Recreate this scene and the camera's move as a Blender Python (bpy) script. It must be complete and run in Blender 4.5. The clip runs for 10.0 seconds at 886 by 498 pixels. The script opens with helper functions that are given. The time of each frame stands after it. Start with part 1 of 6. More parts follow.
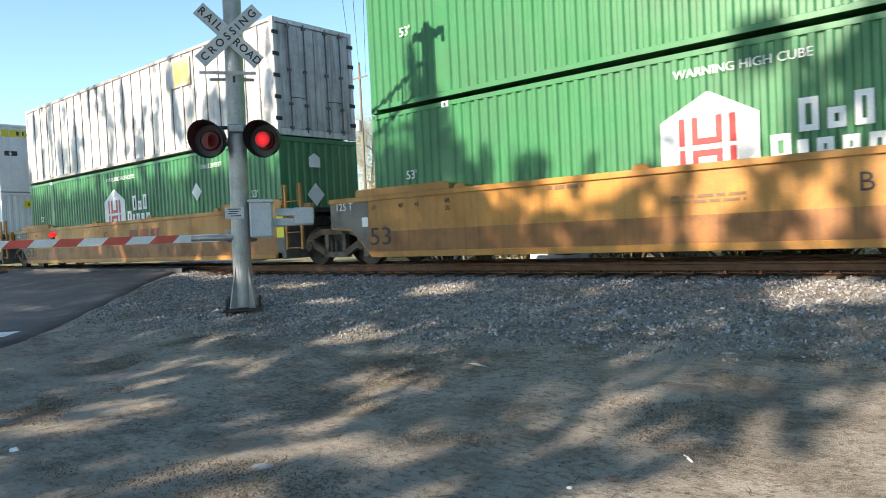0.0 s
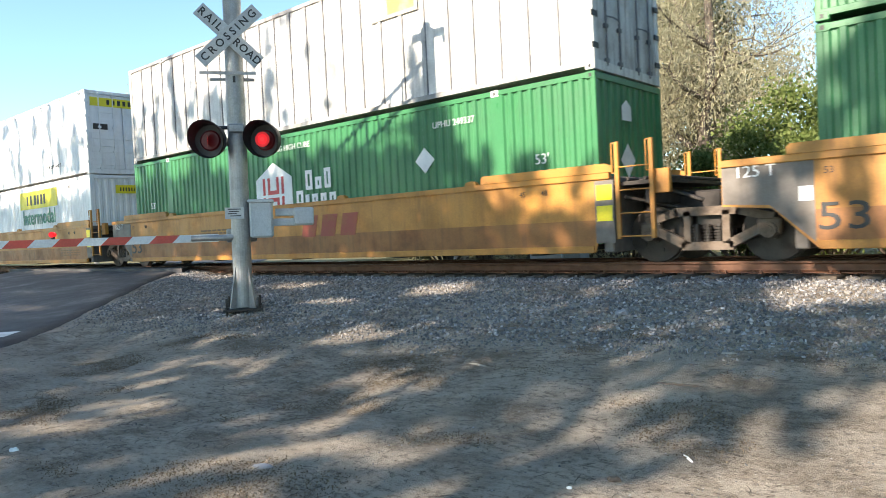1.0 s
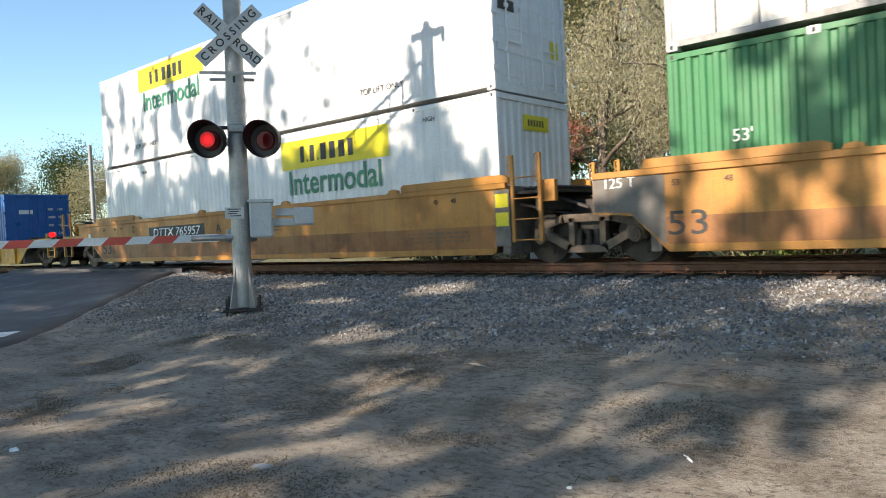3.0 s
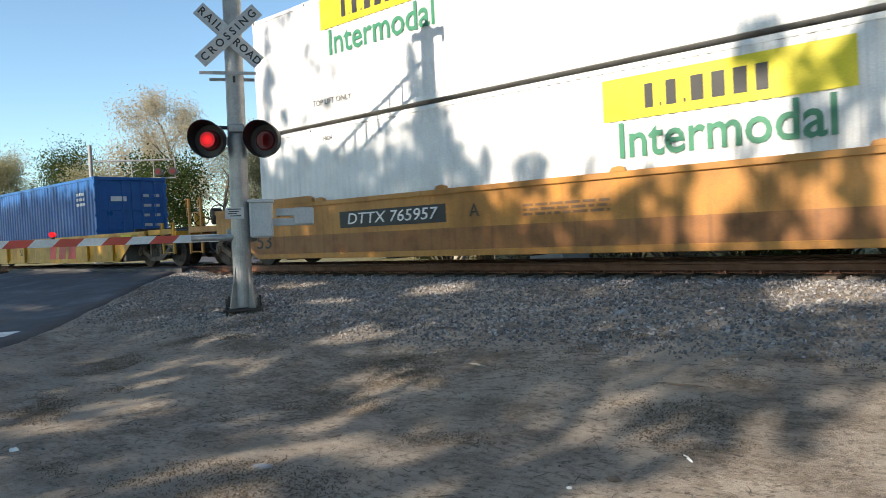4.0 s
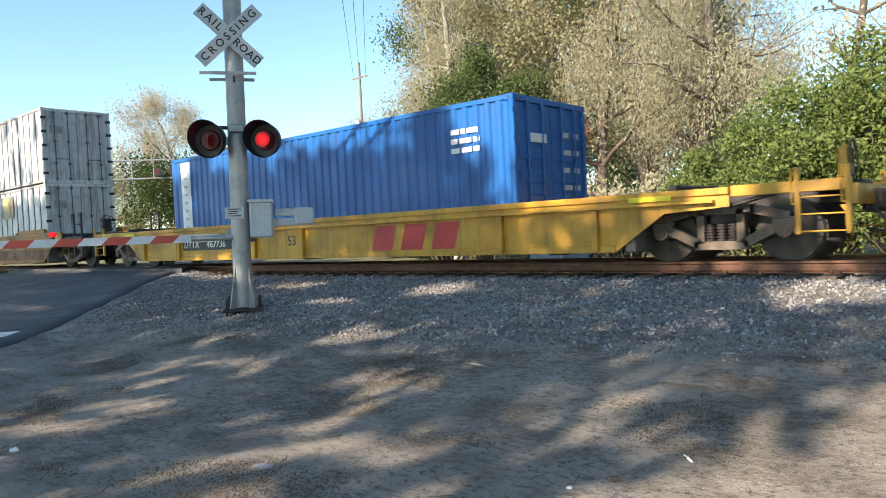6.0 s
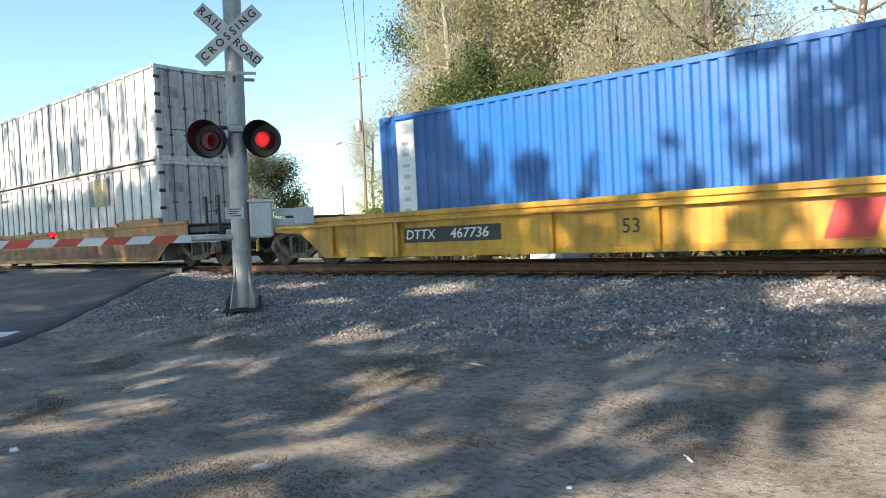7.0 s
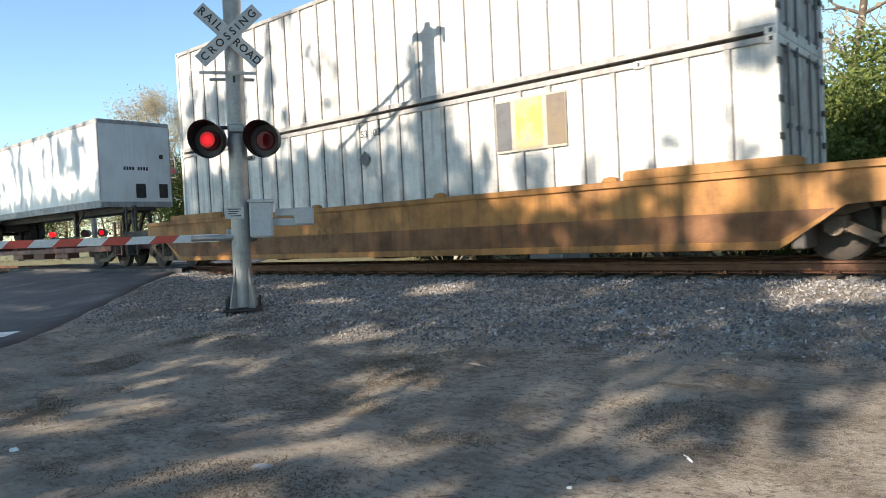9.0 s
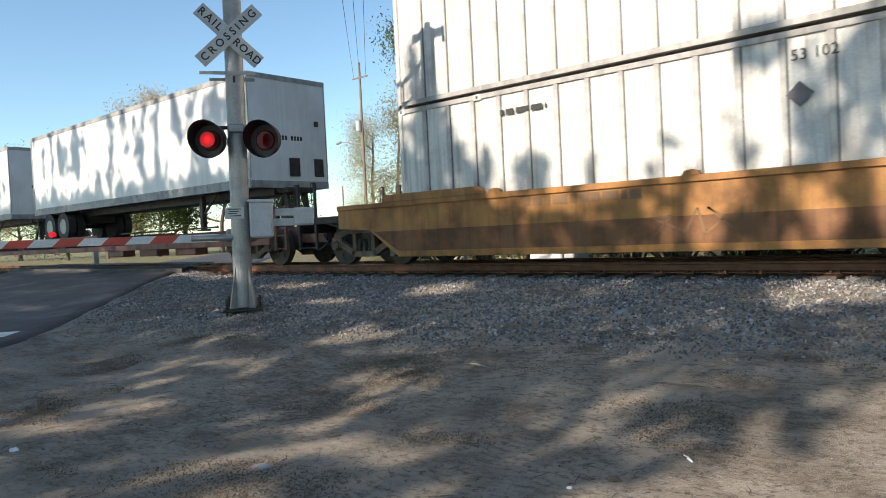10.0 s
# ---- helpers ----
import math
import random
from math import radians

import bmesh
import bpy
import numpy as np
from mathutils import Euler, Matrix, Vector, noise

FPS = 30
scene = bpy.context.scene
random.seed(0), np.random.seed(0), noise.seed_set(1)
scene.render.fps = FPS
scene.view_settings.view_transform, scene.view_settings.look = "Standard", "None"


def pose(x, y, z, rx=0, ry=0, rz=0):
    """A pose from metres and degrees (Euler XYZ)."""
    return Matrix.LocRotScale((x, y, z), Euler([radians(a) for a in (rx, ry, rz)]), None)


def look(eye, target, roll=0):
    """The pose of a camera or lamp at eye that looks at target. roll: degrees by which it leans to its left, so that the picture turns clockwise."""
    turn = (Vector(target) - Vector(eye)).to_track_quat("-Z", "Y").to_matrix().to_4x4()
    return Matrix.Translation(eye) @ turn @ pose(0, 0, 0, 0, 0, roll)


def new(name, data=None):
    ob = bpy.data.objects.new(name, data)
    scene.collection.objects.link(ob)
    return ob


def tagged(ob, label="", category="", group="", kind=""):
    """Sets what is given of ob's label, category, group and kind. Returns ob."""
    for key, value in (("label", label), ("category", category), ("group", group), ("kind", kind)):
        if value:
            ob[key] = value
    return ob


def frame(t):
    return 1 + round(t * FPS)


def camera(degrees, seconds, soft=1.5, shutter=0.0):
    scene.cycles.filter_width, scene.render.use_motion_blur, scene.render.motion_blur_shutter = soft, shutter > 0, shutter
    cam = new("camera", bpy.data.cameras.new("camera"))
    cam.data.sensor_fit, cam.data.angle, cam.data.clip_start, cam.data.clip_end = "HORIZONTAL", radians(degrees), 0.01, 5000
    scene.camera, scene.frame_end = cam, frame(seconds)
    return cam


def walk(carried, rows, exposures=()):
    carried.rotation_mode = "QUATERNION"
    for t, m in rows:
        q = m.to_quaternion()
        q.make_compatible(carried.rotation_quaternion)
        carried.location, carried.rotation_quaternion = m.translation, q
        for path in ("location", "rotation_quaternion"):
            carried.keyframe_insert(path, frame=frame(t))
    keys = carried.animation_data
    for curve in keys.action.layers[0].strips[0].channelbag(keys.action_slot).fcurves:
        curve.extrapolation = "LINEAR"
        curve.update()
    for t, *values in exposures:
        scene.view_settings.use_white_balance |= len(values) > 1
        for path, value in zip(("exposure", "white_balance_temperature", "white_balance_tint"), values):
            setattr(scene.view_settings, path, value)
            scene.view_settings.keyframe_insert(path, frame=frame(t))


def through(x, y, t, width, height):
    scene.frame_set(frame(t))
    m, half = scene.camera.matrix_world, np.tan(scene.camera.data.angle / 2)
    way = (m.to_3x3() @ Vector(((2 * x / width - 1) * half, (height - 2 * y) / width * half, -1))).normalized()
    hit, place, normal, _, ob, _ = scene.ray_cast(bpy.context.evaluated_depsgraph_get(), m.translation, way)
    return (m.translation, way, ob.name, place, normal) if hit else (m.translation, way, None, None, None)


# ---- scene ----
# The world: x runs along the track, y across it away from the viewer, z = 0 on the rail heads.
SECONDS = 10.0
TRACK_Y = 12.016          # centre line of the track
SIDE = 1.2955             # half width of a container
SPEED, GAIN = 8.682, 0.00275

# ---- camera ----
cam = camera(63.9, SECONDS, soft=0.9, shutter=0.12)
EYE = pose(0, 0, 0.694, 88.520, 2.813, 40.70)
walk(cam, [(0.0, EYE), (SECONDS, EYE)], exposures=[(t, e, 7300, 14) for t, e in ((0.0, 1.15), (1.2, 1.36), (2.5, 0.98), (4.0, 0.70), (4.5, 0.58), (5.5, 1.02), (7.0, 1.2), (8.0, 1.2), (8.6, 1.15), (9.0, 0.9), (SECONDS, 0.6))])

# ---- world and sun ----
SUN_EL, SUN_X = 28.0, 0.10
world = bpy.data.worlds.new("sky")
scene.world = world
world.use_nodes = True
wn = world.node_tree.nodes
sky = wn.new("ShaderNodeTexSky")
sky.sky_type = "NISHITA"
sky.sun_disc = False
sky.sun_elevation = radians(SUN_EL)
sky.sun_rotation = radians(180 + 6)
sky.air_density, sky.dust_density, sky.ozone_density = 1.0, 0.1, 1.6
wn["Background"].inputs[1].default_value = 0.132
clear = wn.new("ShaderNodeMix")
clear.data_type, clear.blend_type = "RGBA", "MULTIPLY"
clear.inputs["Factor"].default_value = 1.0
clear.inputs["B"].default_value = (0.78, 1.0, 1.09, 1)
world.node_tree.links.new(sky.outputs[0], clear.inputs["A"])
world.node_tree.links.new(clear.outputs["Result"], wn["Background"].inputs[0])
sun_data = bpy.data.lights.new("sun", "SUN")
sun_data.energy, sun_data.angle, sun_data.color = 5.0, radians(0.53), (1.0, 0.95, 0.85)
sun = new("sun", sun_data)
sun.matrix_world = look((0, 0, 40), (SUN_X * 10, 10, 40 - 10 * math.tan(radians(SUN_EL))))


# ---- materials ----
def nodes_of(name):
    m = bpy.data.materials.new(name)
    m.use_nodes = True
    nt = m.node_tree
    return m, nt, nt.nodes["Principled BSDF"]


def noise_node(nt, coord, scale, detail=6.0, rough=0.6, stretch=(1, 1, 1)):
    mp = nt.nodes.new("ShaderNodeMapping")
    mp.inputs["Scale"].default_value = stretch
    nt.links.new(coord, mp.inputs[0])
    n = nt.nodes.new("ShaderNodeTexNoise")
    n.inputs["Scale"].default_value, n.inputs["Detail"].default_value = scale, detail
    n.inputs["Roughness"].default_value = rough
    nt.links.new(mp.outputs[0], n.inputs["Vector"])
    return n.outputs["Fac"]


def ramp(nt, fac, lo, hi):
    r = nt.nodes.new("ShaderNodeMapRange")
    r.inputs["From Min"].default_value, r.inputs["From Max"].default_value = lo, hi
    nt.links.new(fac, r.inputs["Value"])
    return r.outputs[0]


def mix(nt, fac, a, b):
    m = nt.nodes.new("ShaderNodeMix")
    m.data_type = "RGBA"
    for sock, v in ((m.inputs["Factor"], fac), (m.inputs["A"], a), (m.inputs["B"], b)):
        if isinstance(v, (tuple, float, int)):
            sock.default_value = (*v, 1) if isinstance(v, tuple) else v
        else:
            nt.links.new(v, sock)
    return m.outputs["Result"]


def scaled(nt, v, k):
    m = nt.nodes.new("ShaderNodeMath")
    m.operation = "MULTIPLY"
    nt.links.new(v, m.inputs[0])
    m.inputs[1].default_value = k
    return m.outputs[0]


def bump(nt, bsdf, fac, strength, dist):
    b = nt.nodes.new("ShaderNodeBump")
    b.inputs["Strength"].default_value, b.inputs["Distance"].default_value = strength, dist
    nt.links.new(fac, b.inputs["Height"])
    nt.links.new(b.outputs[0], bsdf.inputs["Normal"])


def surface(name, color, dirt=None, amount=0.5, rough=0.6, metal=0.0, scale=3.0, streak=0.0, grain=40.0, relief=0.15, dist=0.004, lo=0.45, hi=0.7):
    """A worn surface: base colour, broad stains, vertical streaks and fine grain, in object space."""
    m, nt, b = nodes_of(name)
    co = nt.nodes.new("ShaderNodeTexCoord").outputs["Object"]
    dirt = dirt or tuple(c * 0.45 for c in color)
    fine = noise_node(nt, co, grain, 4.0)
    col = mix(nt, ramp(nt, fine, 0.3, 0.7), tuple(c * 0.86 for c in color), tuple(min(1, c * 1.1) for c in color))
    broad = noise_node(nt, co, scale, 8.0, 0.65)
    col = mix(nt, scaled(nt, ramp(nt, broad, lo, hi), amount), col, dirt)
    if streak:
        st = noise_node(nt, co, 5.0, 5.0, 0.6, (1.6, 1.6, 0.09))
        col = mix(nt, scaled(nt, ramp(nt, st, 0.5, 0.72), streak), col, dirt)
    nt.links.new(col, b.inputs["Base Color"])
    nt.links.new(ramp(nt, broad, -0.6 / max(rough, 0.05) * 0.1, 1.0 / max(rough, 0.05) * 0.62), b.inputs["Roughness"])
    b.inputs["Metallic"].default_value = metal
    bump(nt, b, fine, relief, dist)
    return m


def glow(name, color, strength):
    m, nt, b = nodes_of(name)
    b.inputs["Base Color"].default_value = (*color, 1)
    b.inputs["Emission Color"].default_value = (*color, 1)
    b.inputs["Emission Strength"].default_value = strength
    return m


def leaf_material(name, a, b_col, through=0.45):
    """Leaves of two tones, each leaf its own, that let some light through."""
    m = bpy.data.materials.new(name)
    m.use_nodes = True
    nt = m.node_tree
    nt.nodes.remove(nt.nodes["Principled BSDF"])
    geo = nt.nodes.new("ShaderNodeNewGeometry").outputs["Random Per Island"]
    col = mix(nt, geo, a, b_col)
    d, t = nt.nodes.new("ShaderNodeBsdfDiffuse"), nt.nodes.new("ShaderNodeBsdfTranslucent")
    mx = nt.nodes.new("ShaderNodeMixShader")
    mx.inputs[0].default_value = through
    nt.links.new(col, d.inputs[0]), nt.links.new(col, t.inputs[0])
    nt.links.new(d.outputs[0], mx.inputs[1]), nt.links.new(t.outputs[0], mx.inputs[2])
    nt.links.new(mx.outputs[0], nt.nodes["Material Output"].inputs["Surface"])
    return m


def ground_material():
    m, nt, b = nodes_of("sandy_dirt")
    co = nt.nodes.new("ShaderNodeTexCoord").outputs["Object"]
    big, mid = noise_node(nt, co, 0.35, 6), noise_node(nt, co, 2.2, 8, 0.7)
    fine, grit = noise_node(nt, co, 16, 8, 0.75), noise_node(nt, co, 90, 3)
    col = mix(nt, ramp(nt, big, 0.35, 0.65), (0.45, 0.38, 0.305), (0.33, 0.277, 0.225))
    col = mix(nt, scaled(nt, ramp(nt, mid, 0.5, 0.68), 0.75), col, (0.20, 0.16, 0.125))
    col = mix(nt, scaled(nt, ramp(nt, fine, 0.52, 0.64), 0.82), col, (0.06, 0.045, 0.034))
    patch = noise_node(nt, co, 0.9, 12, 0.78, (1.0, 1.4, 1.0))
    col = mix(nt, scaled(nt, ramp(nt, patch, 0.46, 0.62), 0.8), col, (0.10, 0.068, 0.04))
    strand = noise_node(nt, co, 9.0, 6, 0.7, (1.0, 2.6, 1.0))
    col = mix(nt, scaled(nt, ramp(nt, strand, 0.53, 0.67), 0.7), col, (0.05, 0.037, 0.027))
    pale = noise_node(nt, co, 0.55, 4, 0.5, (1.3, 1.0, 1.0))
    col = mix(nt, scaled(nt, ramp(nt, pale, 0.52, 0.68), 0.6), col, (0.46, 0.39, 0.31))
    col = mix(nt, scaled(nt, ramp(nt, grit, 0.55, 0.7), 0.6), col, (0.42, 0.37, 0.32))
    # far from the crossing the ground is rough grass
    sep = nt.nodes.new("ShaderNodeSeparateXYZ")
    nt.links.new(co, sep.inputs[0])
    col = mix(nt, ramp(nt, sep.outputs[1], 15.5, 18.0), col, mix(nt, ramp(nt, mid, 0.4, 0.6), (0.13, 0.12, 0.05), (0.26, 0.22, 0.11)))
    nt.links.new(col, b.inputs["Base Color"])
    b.inputs["Roughness"].default_value = 0.95
    bump(nt, b, mix(nt, 0.35, mix(nt, 0.45, fine, strand), grit), 1.0, 0.10)
    return m


M = {}
M["dirt"] = ground_material()
M["asphalt"] = surface("asphalt", (0.052, 0.048, 0.048), (0.085, 0.08, 0.078), 0.5, 0.9, scale=1.2, grain=120, relief=0.5, dist=0.006)
M["road_paint"] = surface("road_paint", (0.72, 0.72, 0.68), (0.3, 0.3, 0.3), 0.6, 0.7)
M["stone"] = surface("ballast_stone", (0.24, 0.24, 0.25), (0.13, 0.13, 0.135), 0.5, 0.9, scale=1.5, grain=60, relief=0.4)
M["rail_rust"] = surface("rail_rust", (0.17, 0.07, 0.036), (0.06, 0.03, 0.02), 0.6, 0.75, scale=5)
M["rail_head"] = surface("rail_head", (0.45, 0.43, 0.42), (0.2, 0.15, 0.12), 0.4, 0.3, 1.0, scale=6)
M["sleeper"] = surface("sleeper_wood", (0.10, 0.075, 0.055), (0.04, 0.03, 0.025), 0.6, 0.9, scale=8)
M["orange"] = surface("orange_paint", (0.48, 0.205, 0.036), (0.17, 0.07, 0.025), 0.55, 0.55, scale=1.1, streak=0.35)
M["rusty_orange"] = surface("rusty_orange_paint", (0.38, 0.165, 0.038), (0.10, 0.042, 0.018), 0.8, 0.65, scale=1.3, streak=0.5)
M["low_orange"] = surface("grime_stained_orange_paint", (0.30, 0.115, 0.028), (0.11, 0.045, 0.018), 0.7, 0.6, scale=1.6, streak=0.5)
M["low_rust"] = surface("rusted_lower_plate", (0.20, 0.08, 0.026), (0.06, 0.028, 0.015), 0.75, 0.75, scale=1.8, streak=0.6)
M["panel_grey"] = surface("grimy_grey_panel", (0.17, 0.145, 0.125), (0.07, 0.055, 0.045), 0.6, 0.7, scale=2.5, streak=0.4)
M["yellow"] = surface("yellow_paint", (0.60, 0.30, 0.025), (0.17, 0.08, 0.025), 0.65, 0.5, scale=1.2, streak=0.55)
M["bright_yellow"] = surface("bright_yellow_paint", (0.75, 0.62, 0.02), (0.45, 0.35, 0.05), 0.3, 0.5)
M["green"] = surface("green_paint", (0.036, 0.185, 0.072), (0.017, 0.085, 0.036), 0.5, 0.42, scale=0.9, streak=0.3)
M["white"] = surface("white_paint", (0.78, 0.78, 0.77), (0.45, 0.43, 0.40), 0.4, 0.45, scale=0.9, streak=0.3)
M["old_white"] = surface("grimy_white_paint", (0.68, 0.67, 0.64), (0.26, 0.24, 0.22), 0.6, 0.55, scale=1.2, streak=0.7)
# door grime, with the shade of the unlit container end mixed into the colour
M["grimy_door"] = surface("grimy_shaded_door_paint", (0.58, 0.57, 0.55), (0.17, 0.14, 0.12), 0.6, 0.6, scale=1.6, streak=0.9)
M["post_light"] = surface("weathered_post", (0.52, 0.51, 0.49), (0.2, 0.18, 0.17), 0.6, 0.6, scale=3, streak=0.6)
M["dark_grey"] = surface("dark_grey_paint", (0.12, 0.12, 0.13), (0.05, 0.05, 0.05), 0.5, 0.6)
M["post_grey"] = surface("grimy_post", (0.36, 0.35, 0.34), (0.13, 0.12, 0.11), 0.6, 0.6, scale=3, streak=0.5)
M["blue"] = surface("blue_paint", (0.004, 0.11, 0.36), (0.004, 0.05, 0.14), 0.45, 0.42, scale=0.9, streak=0.35)
M["steel"] = surface("grimy_steel", (0.05, 0.04, 0.034), (0.025, 0.022, 0.02), 0.7, 0.75, 0.2, scale=5)
M["cast"] = surface("dusty_cast_steel", (0.15, 0.108, 0.078), (0.06, 0.042, 0.03), 0.65, 0.85, 0.0, scale=6)
M["black"] = surface("black_paint", (0.022, 0.022, 0.023), (0.05, 0.045, 0.04), 0.5, 0.6, scale=5)
M["rubber"] = surface("tyre_rubber", (0.03, 0.03, 0.03), (0.08, 0.075, 0.07), 0.5, 0.85, scale=6)
M["galv"] = surface("galvanised_steel", (0.34, 0.335, 0.33), (0.19, 0.185, 0.18), 0.5, 0.5, 0.45, scale=6, streak=0.25)
M["box_grey"] = surface("grey_cabinet_paint", (0.46, 0.48, 0.49), (0.28, 0.28, 0.28), 0.4, 0.55, scale=4, streak=0.2)
M["sign_white"] = surface("sign_white", (0.46, 0.47, 0.47), (0.3, 0.3, 0.3), 0.45, 0.55, scale=7)
M["letter_black"] = surface("letter_black", (0.02, 0.02, 0.02), (0.06, 0.06, 0.06), 0.3, 0.6)
M["letter_white"] = surface("letter_white", (0.78, 0.78, 0.76), (0.5, 0.5, 0.48), 0.4, 0.6)
M["letter_red"] = surface("letter_red", (0.55, 0.035, 0.035), (0.3, 0.05, 0.04), 0.4, 0.5)
M["letter_green"] = surface("letter_green", (0.03, 0.20, 0.11), (0.03, 0.12, 0.08), 0.3, 0.5)
M["faded_red"] = surface("faded_red_lettering", (0.30, 0.05, 0.03), (0.28, 0.12, 0.04), 0.7, 0.6, scale=4)
M["faded_tan"] = surface("faded_tan_patch", (0.42, 0.38, 0.31), (0.3, 0.26, 0.2), 0.5, 0.6)
M["faded_gold"] = surface("faded_gold_patch", (0.55, 0.40, 0.10), (0.2, 0.24, 0.30), 0.8, 0.6, scale=2.5)
M["faded_brown"] = surface("faded_brown_patch", (0.20, 0.15, 0.10), (0.09, 0.09, 0.10), 0.7, 0.6, scale=2.5)
M["faded"] = surface("faded_lettering", (0.17, 0.09, 0.045), (0.3, 0.15, 0.05), 0.6, 0.7)
M["arm_red"] = surface("reflective_red", (0.52, 0.05, 0.03), (0.3, 0.06, 0.05), 0.4, 0.45)
M["arm_white"] = surface("reflective_white", (0.62, 0.62, 0.62), (0.4, 0.4, 0.4), 0.4, 0.45)
M["lens"] = surface("dark_red_lens", (0.10, 0.004, 0.006), (0.04, 0.002, 0.003), 0.4, 0.5, scale=12)
M["lit_rim"] = glow("lit_red_rim", (0.8, 0.002, 0.008), 0.10)
M["lit"] = glow("lit_red_lens", (0.9, 0.003, 0.010), 0.40)
M["lit_core"] = glow("lit_red_core", (1.0, 0.012, 0.015), 0.85)
M["bark"] = surface("bark", (0.14, 0.11, 0.085), (0.05, 0.04, 0.03), 0.6, 0.95, scale=6, grain=25, relief=0.8, dist=0.02)
M["pale_bark"] = surface("pale_bark", (0.36, 0.32, 0.26), (0.16, 0.14, 0.11), 0.6, 0.95, scale=4, grain=25, relief=0.8, dist=0.02)
M["twig"] = surface("grey_twig", (0.32, 0.28, 0.22), (0.15, 0.13, 0.10), 0.5, 0.95, scale=3)
M["pole_wood"] = surface("pole_wood", (0.22, 0.17, 0.13), (0.1, 0.08, 0.06), 0.5, 0.9, scale=5, streak=0.4)
M["leaf_green"] = leaf_material("evergreen_leaf", (0.07, 0.105, 0.038), (0.17, 0.21, 0.085))
M["leaf_bright"] = leaf_material("bright_green_leaf", (0.11, 0.155, 0.045), (0.26, 0.31, 0.11))
M["leaf_olive"] = leaf_material("olive_leaf", (0.24, 0.22, 0.12), (0.40, 0.36, 0.21))
M["leaf_tan"] = leaf_material("dry_tan_leaf", (0.37, 0.315, 0.22), (0.54, 0.47, 0.34))
M["leaf_moss"] = leaf_material("grey_moss", (0.37, 0.345, 0.22), (0.56, 0.52, 0.37))
M["leaf_red"] = leaf_material("red_leaf", (0.30, 0.075, 0.06), (0.48, 0.22, 0.16))
M["leaf_dark"] = leaf_material("pine_needles", (0.035, 0.06, 0.02), (0.09, 0.12, 0.04))
M["litter"] = leaf_material("dead_leaf", (0.07, 0.052, 0.036), (0.24, 0.18, 0.12), 0.1)
M["grass"] = leaf_material("dry_grass", (0.20, 0.17, 0.06), (0.40, 0.34, 0.17))


# ---- mesh helpers ----
def thing(name, x, y, z, label, category, group="", kind="", rz=0.0):
    ob = new(name)
    ob.matrix_basis = pose(x, y, z, 0, 0, rz)
    return tagged(ob, label, category, group, kind)


def part(name, bm, material, parent, label="", at=None):
    """One mesh object out of a bmesh, under a thing or a part."""
    me = bpy.data.meshes.new(name)
    bm.to_mesh(me)
    bm.free()
    mats = material if isinstance(material, (list, tuple)) else [material]
    for mt in mats:
        me.materials.append(mt)
    ob = new(name, me)
    ob.parent = parent
    if at is not None:
        ob.matrix_basis = at
    if label:
        ob["label"] = label
    return ob


def again(ob, parent, m):
    """The same mesh once more, under parent at m."""
    o = new(ob.name.split(".")[0], ob.data)
    o.parent = parent
    o.matrix_basis = m
    return o


def box(bm, x0, x1, y0, y1, z0, z1, m=None, bevel=0.0):
    r = bmesh.ops.create_cube(bm, size=1)
    t = Matrix.Translation(((x0 + x1) / 2, (y0 + y1) / 2, (z0 + z1) / 2)) @ Matrix.Diagonal((abs(x1 - x0), abs(y1 - y0), abs(z1 - z0), 1))
    bmesh.ops.transform(bm, matrix=(m or Matrix()) @ t, verts=r["verts"])
    if bevel:
        es = list({e for v in r["verts"] for e in v.link_edges})
        bmesh.ops.bevel(bm, geom=es, offset=bevel, segments=1, affect="EDGES")
    return bm


def rod(bm, a, b, r, seg=10, r2=None):
    a, b = Vector(a), Vector(b)
    d = b - a
    res = bmesh.ops.create_cone(bm, cap_ends=True, segments=seg, radius1=r, radius2=r if r2 is None else r2, depth=d.length)
    m = Matrix.Translation((a + b) / 2) @ d.to_track_quat("Z", "Y").to_matrix().to_4x4()
    bmesh.ops.transform(bm, matrix=m, verts=res["verts"])
    return bm


def beam(bm, a, b, w, h):
    """A straight bar of rectangular section from a to b, in the xz plane."""
    a, b = Vector(a), Vector(b)
    d = b - a
    m = Matrix.Translation((a + b) / 2) @ pose(0, 0, 0, 0, -math.degrees(math.atan2(d.z, d.x)), 0)
    box(bm, -d.length / 2, d.length / 2, -w / 2, w / 2, -h / 2, h / 2, m)
    return bm


def slab(bm, outline, y0, y1):
    """An outline in the xz plane, given thickness from y0 to y1."""
    vs = [bm.verts.new((x, y0, z)) for x, z in outline]
    f = bm.faces.new(vs)
    r = bmesh.ops.extrude_face_region(bm, geom=[f])
    nv = [g for g in r["geom"] if isinstance(g, bmesh.types.BMVert)]
    bmesh.ops.translate(bm, verts=nv, vec=(0, y1 - y0, 0))
    bmesh.ops.recalc_face_normals(bm, faces=bm.faces[:])
    return bm


def B():
    return bmesh.new()


